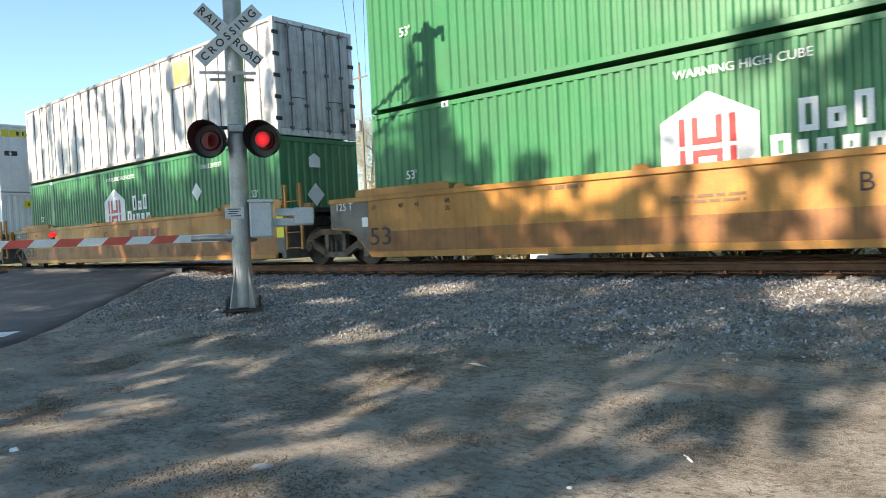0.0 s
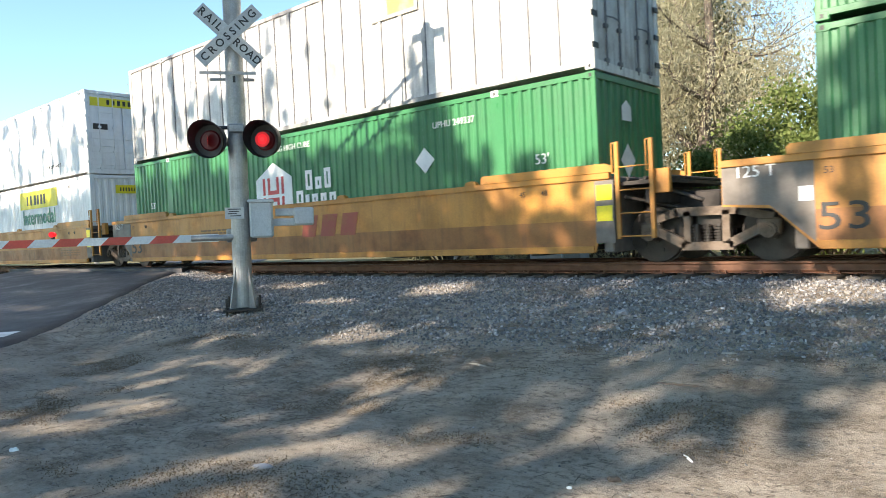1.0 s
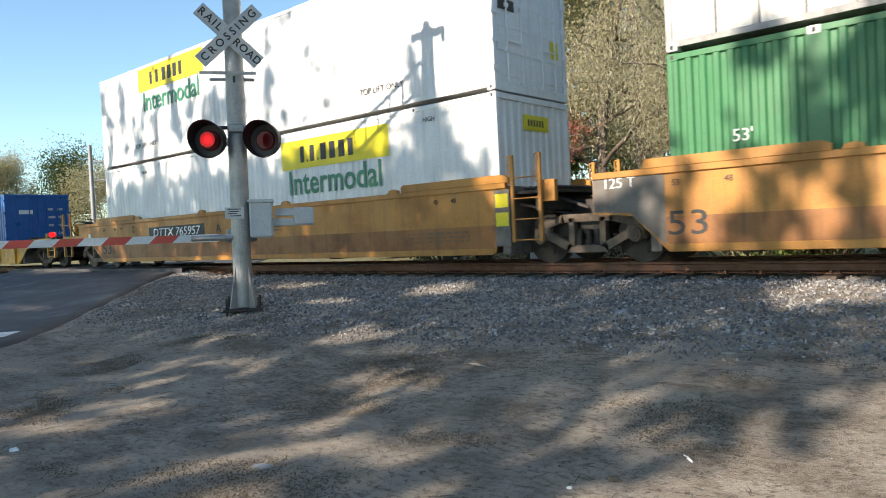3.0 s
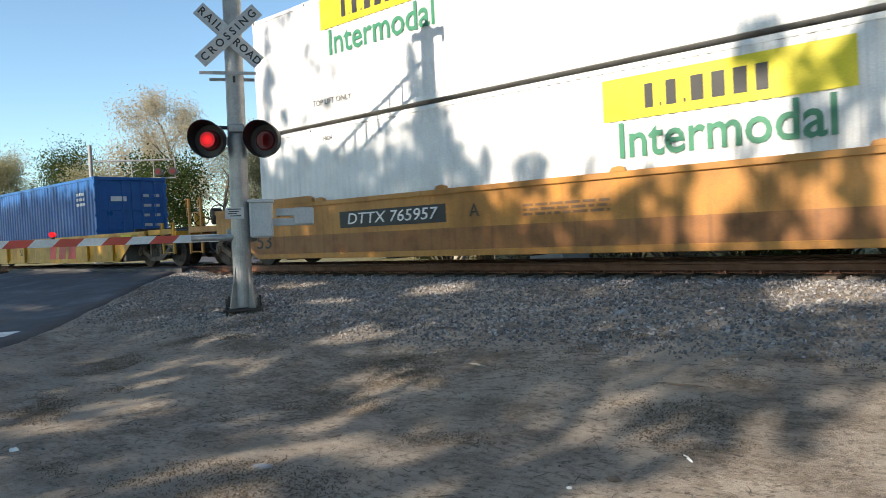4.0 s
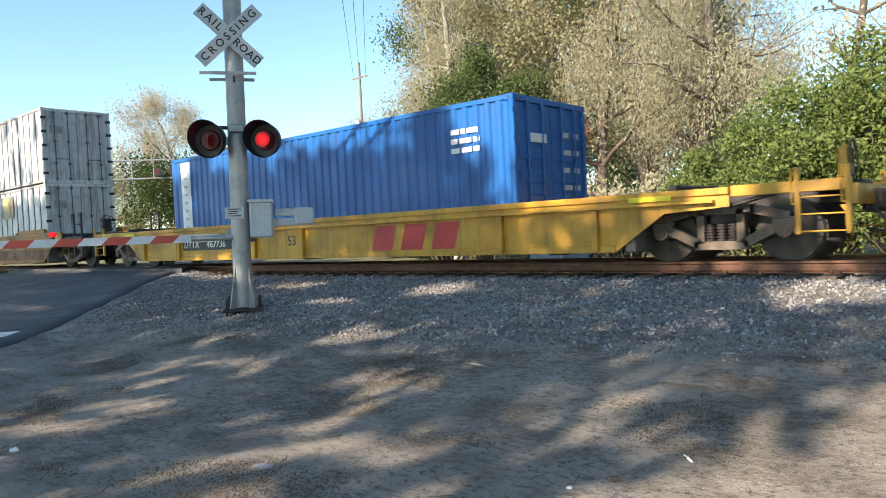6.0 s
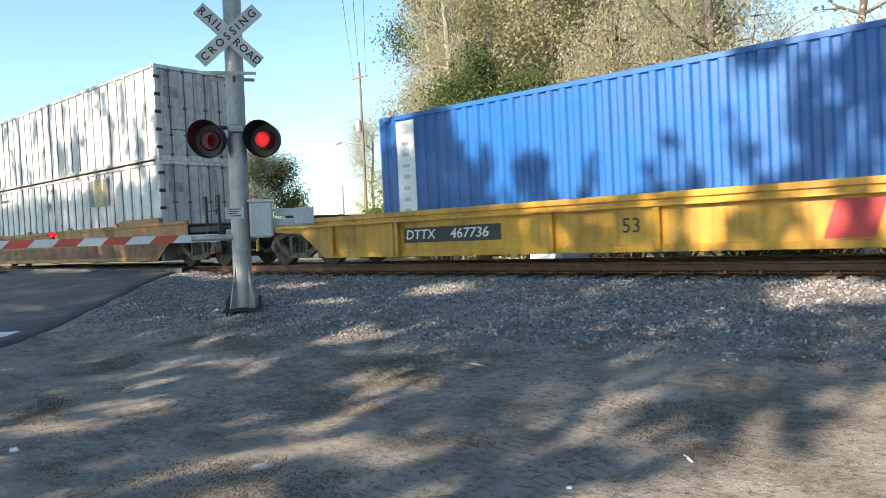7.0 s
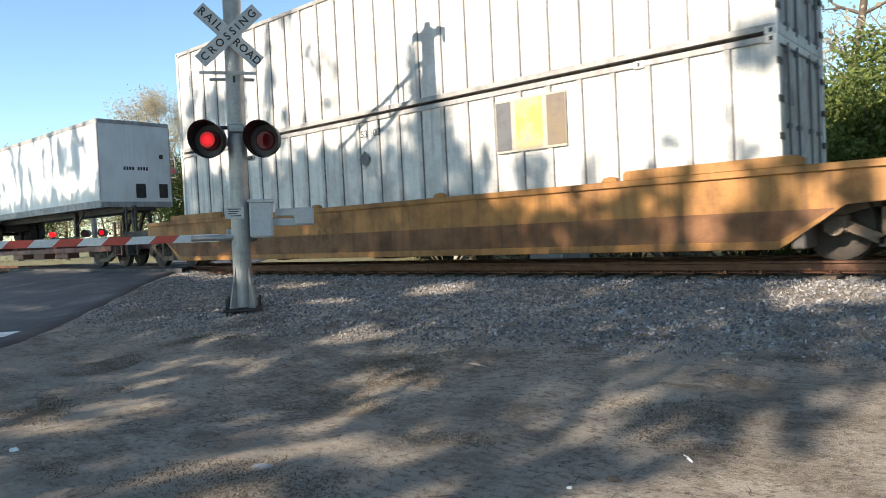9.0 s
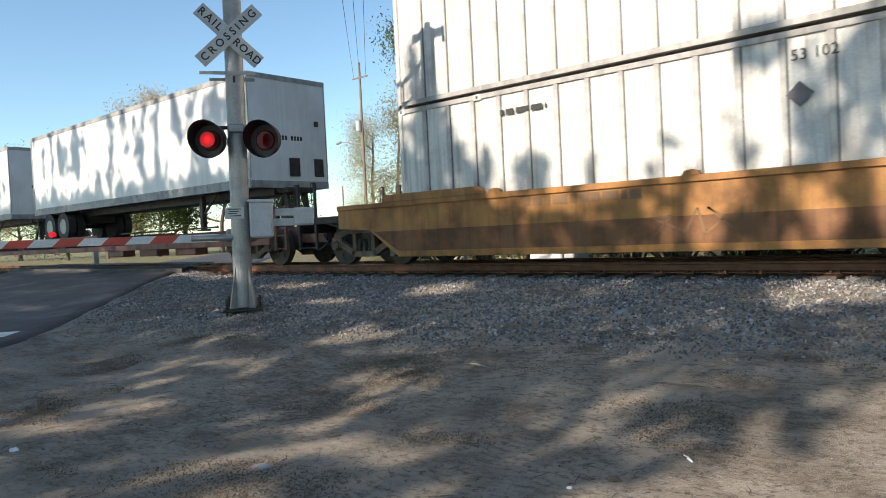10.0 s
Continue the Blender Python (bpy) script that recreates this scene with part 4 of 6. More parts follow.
def bogie(parent, x):
    """A three-piece freight bogie: two cast side frames, bolster, springs and two wheelsets."""
    t = part("bogie", box(B(), -0.22, 0.22, -0.95, 0.95, 0.50, 0.78, bevel=0.04), M["steel"], parent, "dusty cast steel bogie", at=pose(x, 0, 0))
    for s in (-1, 1):
        bm = B()
        y = s * 1.0
        w = 0.13
        for a, b2, h in (((-0.98, y, 0.66), (-0.45, y, 0.80), 0.13), ((-0.5, y, 0.80), (0.5, y, 0.80), 0.14), ((0.45, y, 0.80), (0.98, y, 0.66), 0.13),
                         ((-0.90, y, 0.56), (-0.33, y, 0.28), 0.14), ((0.90, y, 0.56), (0.33, y, 0.28), 0.14), ((-0.40, y, 0.26), (0.40, y, 0.26), 0.13),
                         ((-0.30, y, 0.30), (-0.30, y, 0.80), 0.11), ((0.30, y, 0.30), (0.30, y, 0.80), 0.11)):
            beam(bm, a, b2, w, h)
        for a in (-0.915, 0.915):
            box(bm, a - 0.17, a + 0.17, y - 0.08, y + 0.08, 0.40, 0.66, bevel=0.03)
        part("side_frame", bm, M["cast"], t)
        for a in (-0.915, 0.915):
            bm = B()
            rod(bm, (a, y - 0.02 * s, 0.475), (a, y + 0.13 * s, 0.475), 0.115, 14)
            rod(bm, (a, y + 0.12 * s, 0.475), (a, y + 0.15 * s, 0.475), 0.075, 6)
            part("bearing", bm, M["cast"], t)
        bm = B()
        for a in (-0.17, 0.0, 0.17):
            for k in range(6):
                rod(bm, (a, y, 0.335 + k * 0.045), (a, y, 0.358 + k * 0.045), 0.072, 10)
            rod(bm, (a, y, 0.32), (a, y, 0.6), 0.045, 8)
        part("spring", bm, M["steel"], t)
    for a in (-0.915, 0.915):
        if not WHEEL:
            WHEEL[0] = part("wheelset", wheelset(), M["wheel"], t, "steel wheels on an axle", at=pose(a, 0, 0.46))
            ob = WHEEL[0]
        else:
            ob = again(WHEEL[0], t, pose(a, 0, 0.46))
        ROLLING.append((ob, a))
    return t


M["wheel"] = surface("rolled_wheel_steel", (0.05, 0.036, 0.028), (0.025, 0.02, 0.017), 0.7, 0.75, 0.0, scale=4)


def ladder(parent, x, z0, z1, y, material, width=0.42, rungs=4):
    for a in (-0.5, 0.5):
        bm = box(B(), x + a * width - 0.035, x + a * width + 0.035, y - 0.03, y + 0.03, z0, z1, bevel=0.006)
        part("stile", bm, material, parent)
    for k in range(rungs):
        z = z0 + 0.04 + (z1 - z0 - 0.45) * k / max(1, rungs - 1)
        part("rung", rod(B(), (x - width / 2, y, z), (x + width / 2, y, z), 0.013, 6), material, parent)
    for a in (-0.5, 0.5):
        bm = B()
        xx = x + a * width - 0.07
        rod(bm, (xx, y - 0.04, z1 - 0.5), (xx, y - 0.04, z1 - 0.02), 0.012, 6)
        rod(bm, (xx, y - 0.04, z1 - 0.02), (xx + 0.07, y - 0.02, z1 - 0.02), 0.012, 6)
        rod(bm, (xx, y - 0.04, z1 - 0.5), (xx + 0.07, y - 0.02, z1 - 0.5), 0.012, 6)
        part("grab_iron", bm, material, parent)


def hand_brake(parent, x, y, z, material):
    bm = B()
    n = 20
    for k in range(n):
        a, b2 = 2 * math.pi * k / n, 2 * math.pi * (k + 1) / n
        rod(bm, (x, y + math.cos(a) * 0.27, z + math.sin(a) * 0.27), (x, y + math.cos(b2) * 0.27, z + math.sin(b2) * 0.27), 0.016, 6)
    for k in range(5):
        a = 2 * math.pi * k / 5
        rod(bm, (x, y, z), (x, y + math.cos(a) * 0.27, z + math.sin(a) * 0.27), 0.012, 5)
    part("hand_brake_wheel", bm, M["black"], parent)
    bm = box(B(), x - 0.18, x - 0.02, y - 0.16, y + 0.16, z - 0.30, z + 0.18, bevel=0.04)
    part("hand_brake_housing", bm, material, parent)


def coupler(parent, x, way):
    bm = B()
    box(bm, min(x, x + way * 0.75), max(x, x + way * 0.75), -0.12, 0.12, 0.68, 0.98, bevel=0.03)
    box(bm, x + way * 0.75 - 0.16, x + way * 0.75 + 0.16, -0.2, 0.2, 0.66, 1.0, bevel=0.06)
    part("coupler", bm, M["steel"], parent)
    bm = B()
    pts = [(x, -0.35, 0.75), (x + way * 0.2, -0.38, 0.5), (x + way * 0.5, -0.36, 0.36), (x + way * 0.8, -0.30, 0.42)]
    for a, b2 in zip(pts, pts[1:]):
        rod(bm, a, b2, 0.025, 6)
    part("air_hose", bm, M["rubber"], parent)


def well_side(parent, s, half, mat, ends, tall, low, raised):
    """One side of a well car: a stiffened plate with top and bottom chords, cut away over the bogies."""
    y = s * 1.50
    top = tall
    fr, rr = ends
    o = [(-half, low), (half, low)]
    o += [(half + fr * 0.45, 0.78), (half + fr, 0.84), (half + fr, top), (-half - rr, top), (-half - rr, 0.84), (-half - rr * 0.45, 0.78)]
    bm = slab(B(), o, y - 0.012, y + 0.012)
    side = part("side_plate", bm, mat, parent)
    if raised:
        # the dirtier lower strake, welded a little proud
        lower = M["low_rust"] if mat == M["rusty_orange"] else M["low_orange"]
        o = [(-half + 0.03, low + 0.1), (half - 0.03, low + 0.1), (half + fr * 0.38, 0.74), (-half - rr * 0.38, 0.74)]
        part("lower_strake", slab(B(), o, y + s * 0.012, y + s * 0.016), lower, side, "grime-stained lower plate")
    bm = box(B(), -half - rr, half + fr, y - 0.05, y + 0.05, top - 0.10, top + 0.004, bevel=0.008)
    part("top_chord", bm, mat, side)
    bm = box(B(), -half + 0.02, half - 0.02, y - 0.04, y + 0.05, low - 0.02, low + 0.10, bevel=0.008)
    part("bottom_chord", bm, mat, side)
    if raised:
        for a0, a1 in ((-half - 0.35, -half + 2.3), (half - 2.3, half + 0.35)):
            o = [(a0, top + 0.006), (a1, top + 0.006), (a1, top + 0.10), (a1 - 0.12, top + 0.15), (a0 + 0.05, top + 0.15), (a0, top + 0.10)]
            part("raised_chord", slab(B(), o, y - 0.055, y + 0.045), mat, side)
        for a in (-half + 2.55, half - 2.55, -half + 6.2, half - 6.2):
            o = [(a - 0.14, top + 0.004), (a + 0.14, top + 0.004), (a + 0.12, top + 0.06), (a + 0.03, top + 0.09), (a - 0.10, top + 0.07)]
            part("guide", slab(B(), o, y - 0.05, y + 0.05), mat, side)
    return side


def marks(parent, items, y):
    """Painted lettering on the side that faces the viewer: text, size, x, z, material."""
    for body, size, x, z, mt in items:
        writing("lettering", body, size, parent, pose(x, y, z, 90), M[mt], squeeze=1.3 if size > 0.5 else 1.0)


def fine_print(parent, x, z, w, rows, y, material="faded", h=0.045):
    """Small writing that cannot be read: broken bars."""
    rng = random.Random(int(x * 100) + rows)
    bm = B()
    for k in range(rows):
        a = x
        while a < x + w:
            l = rng.uniform(0.08, 0.3)
            box(bm, a, min(a + l, x + w), y - 0.002, y, z - k * h * 1.8, z - k * h * 1.8 + h)
            a += l + 0.05
    tagged(part("writing_bar", bm, M[material], parent), kind="stuff")


def well_car(u_front, u_rear, paint, label, front, rear, tall=1.50, low=0.22, raised=True, ribs=False):
    """A well car between two container ends. front and rear: 'joint' or 'end'."""
    uc, half = (u_front + u_rear) / 2, (u_front - u_rear) / 2
    car = thing("well_car", uc, TRACK_Y, 0, label, "well car", "well cars of the train")
    mat = M[paint]
    reach = {"joint": 1.25, "short": 0.30, "end": 1.80}
    for s in (-1, 1):
        well_side(car, s, half, mat, (reach[front], reach[rear]), tall, low, raised)
    part("floor", box(B(), -half, half, -1.44, 1.44, 0.27, 0.33), M["steel"], car)
    for k in range(5):
        a = -half + 1.2 + k * (2 * half - 2.4) / 4
        part("cross_bearer", box(B(), a - 0.12, a + 0.12, -1.44, 1.44, 0.17, 0.27), M["steel"], car)
    for e, way, kind in ((half, 1, front), (-half, -1, rear)):
        part("bulkhead", box(B(), min(e + way * 0.12, e + way * 0.30), max(e + way * 0.12, e + way * 0.30), -1.46, 1.46, 0.20, tall - 0.05, bevel=0.02), M["panel_grey"], car)
        part("centre_sill", box(B(), min(e + way * 0.3, e + way * (1.65 if kind != "end" else 3.3)), max(e + way * 0.3, e + way * (1.65 if kind != "end" else 3.3)), -0.34, 0.34, 0.80, 1.15, bevel=0.03), M["steel"], car)
        part("end_deck", box(B(), min(e + way * 0.3, e + way * 1.2), max(e + way * 0.3, e + way * 1.2), -1.40, 1.40, tall - 0.22, tall - 0.16), M["steel"], car)
        part("cross_beam", box(B(), e + way * 0.92 - 0.07, e + way * 0.92 + 0.07, -1.42, 1.42, 0.96, 1.22, bevel=0.02), M["steel"], car)
        bm = B()
        for k in range(3):
            rod(bm, (e + way * (0.5 + 0.3 * k), -1.3, tall - 0.12), (e + way * (0.5 + 0.3 * k), 1.3, tall - 0.12), 0.03, 6)
        rod(bm, (e + way * 0.4, -0.9, tall - 0.08), (e + way * 1.5, -0.7, 0.98), 0.035, 6)
        rod(bm, (e + way * 0.4, -1.2, tall - 0.4), (e + way * 1.3, -0.5, 0.82), 0.03, 6)
        part("brake_pipe", bm, M["steel"], car)
        if kind == "short":
            ladder(car, e + way * 0.72, 0.42, 1.98, -1.5, mat, 0.58)
            ladder(car, e + way * 0.72, 0.42, 1.98, 1.5, mat, 0.58)
            part("end_plate", box(B(), e + way * 0.02, e + way * 0.36, -1.521, -1.513, 0.36, 1.38), M["panel_grey"], car, "grimy grey end plate")
            for zz in (0.72, 1.06):
                part("reflector_panel", box(B(), e + way * 0.05, e + way * 0.33, -1.527, -1.5215, zz, zz + 0.25), M["bright_yellow"], car, "yellow reflector panel")
            part("bracket", box(B(), e + way * 1.0, e + way * 1.25, -1.42, -1.30, 1.12, 1.5, bevel=0.01), mat, car)
        if kind == "end":
            # the rusty car's end gear is coloured dark to stand in for its shade
            gear = M["steel"] if paint == "rusty_orange" else mat
            for s in (-1, 1):
                ladder(car, e + way * 3.0, 0.40, 1.95 if tall > 1.2 else 1.32, s * 1.42, gear, 0.62, 3)
                part("platform_rail", box(B(), min(e + way * 1.8, e + way * 3.35), max(e + way * 1.8, e + way * 3.35), s * 1.40 - 0.05, s * 1.40 + 0.05, 0.98, 1.14, bevel=0.01), gear, car)
                part("end_brace", rod(B(), (e + way * 1.75, s * 1.35, 0.85), (e + way * 2.6, s * 1.35, 1.05), 0.035, 6), M["steel"], car)
            part("crossover_platform", box(B(), min(e + way * 2.7, e + way * 3.3), max(e + way * 2.7, e + way * 3.3), -1.4, 1.4, 1.0, 1.05), M["steel"], car)
            part("end_beam", box(B(), e + way * 3.30, e + way * 3.42, -1.42, 1.42, 0.78, 1.06, bevel=0.01), gear, car)
            coupler(car, e + way * 3.4, way)
            bogie(car, e + way * 1.5)
    return car, half


# ---- containers ----
def corrugated(bm, x0, x1, z0, z1, y, pitch, depth, out):
    """A side sheet with trapezoid ribs, in the plane y; out is the outward direction."""
    n = max(1, round((x1 - x0) / pitch))
    p = (x1 - x0) / n
    line = []
    for i in range(n):
        a = x0 + i * p
        line += [(a, 0), (a + p * 0.30, 0), (a + p * 0.45, -depth), (a + p * 0.80, -depth), (a + p * 0.95, 0)]
    line.append((x1, 0))
    rows = [[bm.verts.new((x, y + d * out, z)) for x, d in line] for z in (z0, z1)]
    for i in range(len(line) - 1):
        bm.faces.new((rows[0][i], rows[0][i + 1], rows[1][i + 1], rows[1][i]) if out < 0 else (rows[0][i + 1], rows[0][i], rows[1][i], rows[1][i + 1]))


def container(u_front, length, z0, paint, label, style, height=2.896, rods="white", door="doors"):
    """A shipping container: corner posts, rails, castings, ribbed or posted sides, doors on the leading end."""
    uc, h2 = u_front - length / 2, length / 2
    c = thing("container", uc, TRACK_Y, z0, label, "shipping container", "containers on the train")
    mat = M[paint]
    W, H = SIDE, height
    bm = B()
    box(bm, -h2 + 0.12, h2 - 0.12, -W + 0.05, W - 0.05, 0.10, H - 0.06)
    part("inner_body", bm, mat, c)
    for s in (-1, 1):
        for z, hgt in ((0.055, 0.105), (H - 0.10, 0.10)):
            bm = box(B(), -h2 + 0.02, h2 - 0.02, min(s * W, s * (W - 0.06)), max(s * W, s * (W - 0.06)), z + 0.004, z + hgt - 0.004, bevel=0.006)
            part("side_rail", bm, M["post_grey"] if style == "posts" else mat, c)
        for e in (-1, 1):
            bm = box(B(), min(e * h2, e * (h2 - 0.10)), max(e * h2, e * (h2 - 0.10)), min(s * W, s * (W - 0.10)), max(s * W, s * (W - 0.10)), 0.0, H, bevel=0.012)
            part("corner_post", bm, mat, c)
        spots = [-h2 + 0.09, h2 - 0.09]
        if length > 13:
            spots += [-6.0, 6.0]
        for a in spots:
            for z in (0.0, H - 0.118):
                if abs(a) < h2 - 1 and z == 0.0:
                    continue
                bm = box(B(), a - 0.09, a + 0.09, min(s * (W + 0.004), s * (W - 0.16)), max(s * (W + 0.004), s * (W - 0.16)), z, z + 0.122, bevel=0.01)
                cast = part("corner_casting", bm, M["letter_white"] if style == "hub" and abs(a) < h2 - 1 else mat, c)
                if s < 0:
                    part("casting_hole", box(B(), a - 0.025, a + 0.025, -W - 0.007, -W - 0.002, z + 0.03, z + 0.09), M["black"], cast)
        bm = B()
        y = s * (W - 0.006)
        if style in ("hub", "blue"):
            cuts = [-h2 + 0.1, -6.1, -5.9, 5.9, 6.1, h2 - 0.1] if length > 13 else [-h2 + 0.1, h2 - 0.1]
            for a, b2 in zip(cuts, cuts[1:]):
                if b2 - a < 0.3:
                    box(bm, a, b2, min(y, y - s * 0.04), max(y, y - s * 0.04), 0.16, H - 0.1)
                else:
                    corrugated(bm, a, b2, 0.15, H - 0.09, y, 0.215 if style == "hub" else 0.27, 0.034, s)
            part("side_panel", bm, mat, c)
        elif style == "smooth":
            corrugated(bm, -h2 + 0.1, h2 - 0.1, 0.15, H - 0.09, y, 0.20, 0.015, s)
            part("side_panel", bm, mat, c)
        else:
            box(bm, -h2 + 0.1, h2 - 0.1, min(y - s * 0.03, y - s * 0.05), max(y - s * 0.03, y - s * 0.05), 0.15, H - 0.09)
            part("side_panel", bm, mat, c)
            n = round((length - 0.3) / 0.61)
            first = None
            for k in range(1, n):
                a = -h2 + 0.1 + (length - 0.2) * k / n
                if first is None:
                    o = B()
                    box(o, -0.048, 0.048, min(y, y - s * 0.03), max(y, y - s * 0.03), 0.15, H - 0.09, bevel=0.008)
                    # dark strip along the post's +x side, drawn as its shadow line
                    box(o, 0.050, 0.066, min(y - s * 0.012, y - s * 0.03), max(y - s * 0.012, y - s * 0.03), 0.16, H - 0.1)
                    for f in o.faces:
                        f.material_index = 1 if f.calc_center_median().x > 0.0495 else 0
                    first = part("side_post", o, [M["post_light"], M["dark_grey"]], c, "grimy vertical post with a dark strip as its shadow", at=pose(a, 0, 0))
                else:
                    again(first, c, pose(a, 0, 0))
    part("roof", box(B(), -h2 + 0.05, h2 - 0.05, -W + 0.03, W - 0.03, H - 0.05, H - 0.012), mat, c)
    # ends
    for e in (-1, 1):
        x = e * h2
        for z, hgt in ((0.0, 0.17), (H - 0.12, 0.12)):
            part("end_rail", box(B(), min(x, x - e * 0.08), max(x, x - e * 0.08), -W + 0.1, W - 0.1, z + 0.003, z + hgt - 0.003, bevel=0.006), mat, c)
        if e == 1 and door == "doors":
            for s in (-1, 1):
                bm = B()
                d0, d1 = (-W + 0.11, -0.012) if s < 0 else (0.012, W - 0.11)
                box(bm, x - 0.07, x - 0.035, d0, d1, 0.18, H - 0.13, bevel=0.006)
                nb = 5
                for k in range(nb):
                    zz = 0.30 + k * (H - 0.6) / nb
                    if style in ("smooth", "blue"):
                        box(bm, x - 0.036, x - 0.02, d0 + 0.06, d1 - 0.06, zz, zz + (H - 0.6) / nb * 0.55, bevel=0.006)
                dr = part("door", bm, M["grimy_door"] if style == "posts" else mat, c)
                for q in (0.30, 0.72):
                    yy = d0 + (d1 - d0) * q
                    bm = rod(B(), (x + 0.002, yy, 0.10), (x + 0.002, yy, H - 0.06), 0.019, 8)
                    for zz in (0.16, 0.75, 1.6, H - 0.2):
                        box(bm, x - 0.03, x + 0.025, yy - 0.05, yy + 0.05, zz, zz + 0.07)
                    rod(bm, (x + 0.012, yy, 0.95), (x + 0.012, yy + (0.24 if q < 0.5 else -0.2), 0.97), 0.014, 6)
                    part("lock_rod", bm, M[rods], dr)
                for k in range(5):
                    zz = 0.35 + k * 0.53
                    yy = s * (W - 0.07)
                    part("hinge", box(B(), x - 0.02, x + 0.008, yy - 0.10, yy + 0.10, zz, zz + 0.10, bevel=0.006), M["black"] if style == "posts" else mat, dr)
        else:
            bm = B()
            corrugated(bm, -W + 0.1, W - 0.1, 0.165, H - 0.115, 0, 0.24, 0.036, -1)
            bmesh.ops.transform(bm, matrix=pose(x - e * 0.02, 0, 0, 0, 0, 90 * e), verts=bm.verts)
            part("end_panel", bm, mat, c)
    return c, h2


def hub_marks(c, h2):
    """White house shape with red bars, broken white bars for the name, and small marks."""
    y = -SIDE - 0.004
    logo = part("emblem", slab(B(), [(-0.75, 0.85), (0.72, 0.85), (0.72, 1.85), (0.0, 2.25), (-0.75, 1.85)], y - 0.002, y + 0.002), M["letter_white"], c, "white house-shaped emblem", at=pose(-0.87, 0, 0))
    for a, b2, z0, z1 in ((-0.46, -0.36, 0.95, 1.40), (-0.46, -0.36, 1.46, 1.88), (0.30, 0.40, 0.95, 1.40), (0.30, 0.40, 1.46, 1.88), (-0.26, 0.20, 1.46, 1.56), (-0.26, -0.16, 1.46, 1.88), (0.10, 0.20, 1.46, 1.88), (-0.26, 0.20, 1.28, 1.38), (-0.26, -0.16, 0.95, 1.38), (0.10, 0.20, 0.95, 1.38)):
        part("emblem_bar", box(B(), a, b2, y - 0.006, y - 0.003, z0, z1), M["letter_red"], logo)
    for a, b2, z0, z1 in ((1.45, 1.78, 1.48, 1.98), (1.86, 2.16, 1.48, 1.80), (2.24, 2.54, 1.48, 1.98), (1.02, 1.36, 1.0, 1.40), (1.42, 1.62, 1.0, 1.28), (1.70, 1.98, 1.0, 1.28), (2.06, 2.34, 1.0, 1.28), (2.42, 2.72, 0.88, 1.28)):
        a, b2 = (a - 1.02) * 0.865, (b2 - 1.02) * 0.865
        z0, z1 = (z0, z1 - 0.04) if z0 > 1.3 else (1.12 + (z0 - 1.0) * 0.8, 1.12 + (z1 - 1.0) * 0.9)
        b2, t = b2 - 0.035, 0.085
        bm = B()
        for q in ((a, a + t, z0, z1), (b2 - t, b2, z0, z1), (a + t, b2 - t, z0, z0 + t), (a + t, b2 - t, z1 - t, z1)):
            box(bm, q[0], q[1], y - 0.004, y - 0.001, q[2], q[3])
        part("name_bar", bm, M["letter_white"], c, "white name drawn as plain shapes")
    return y


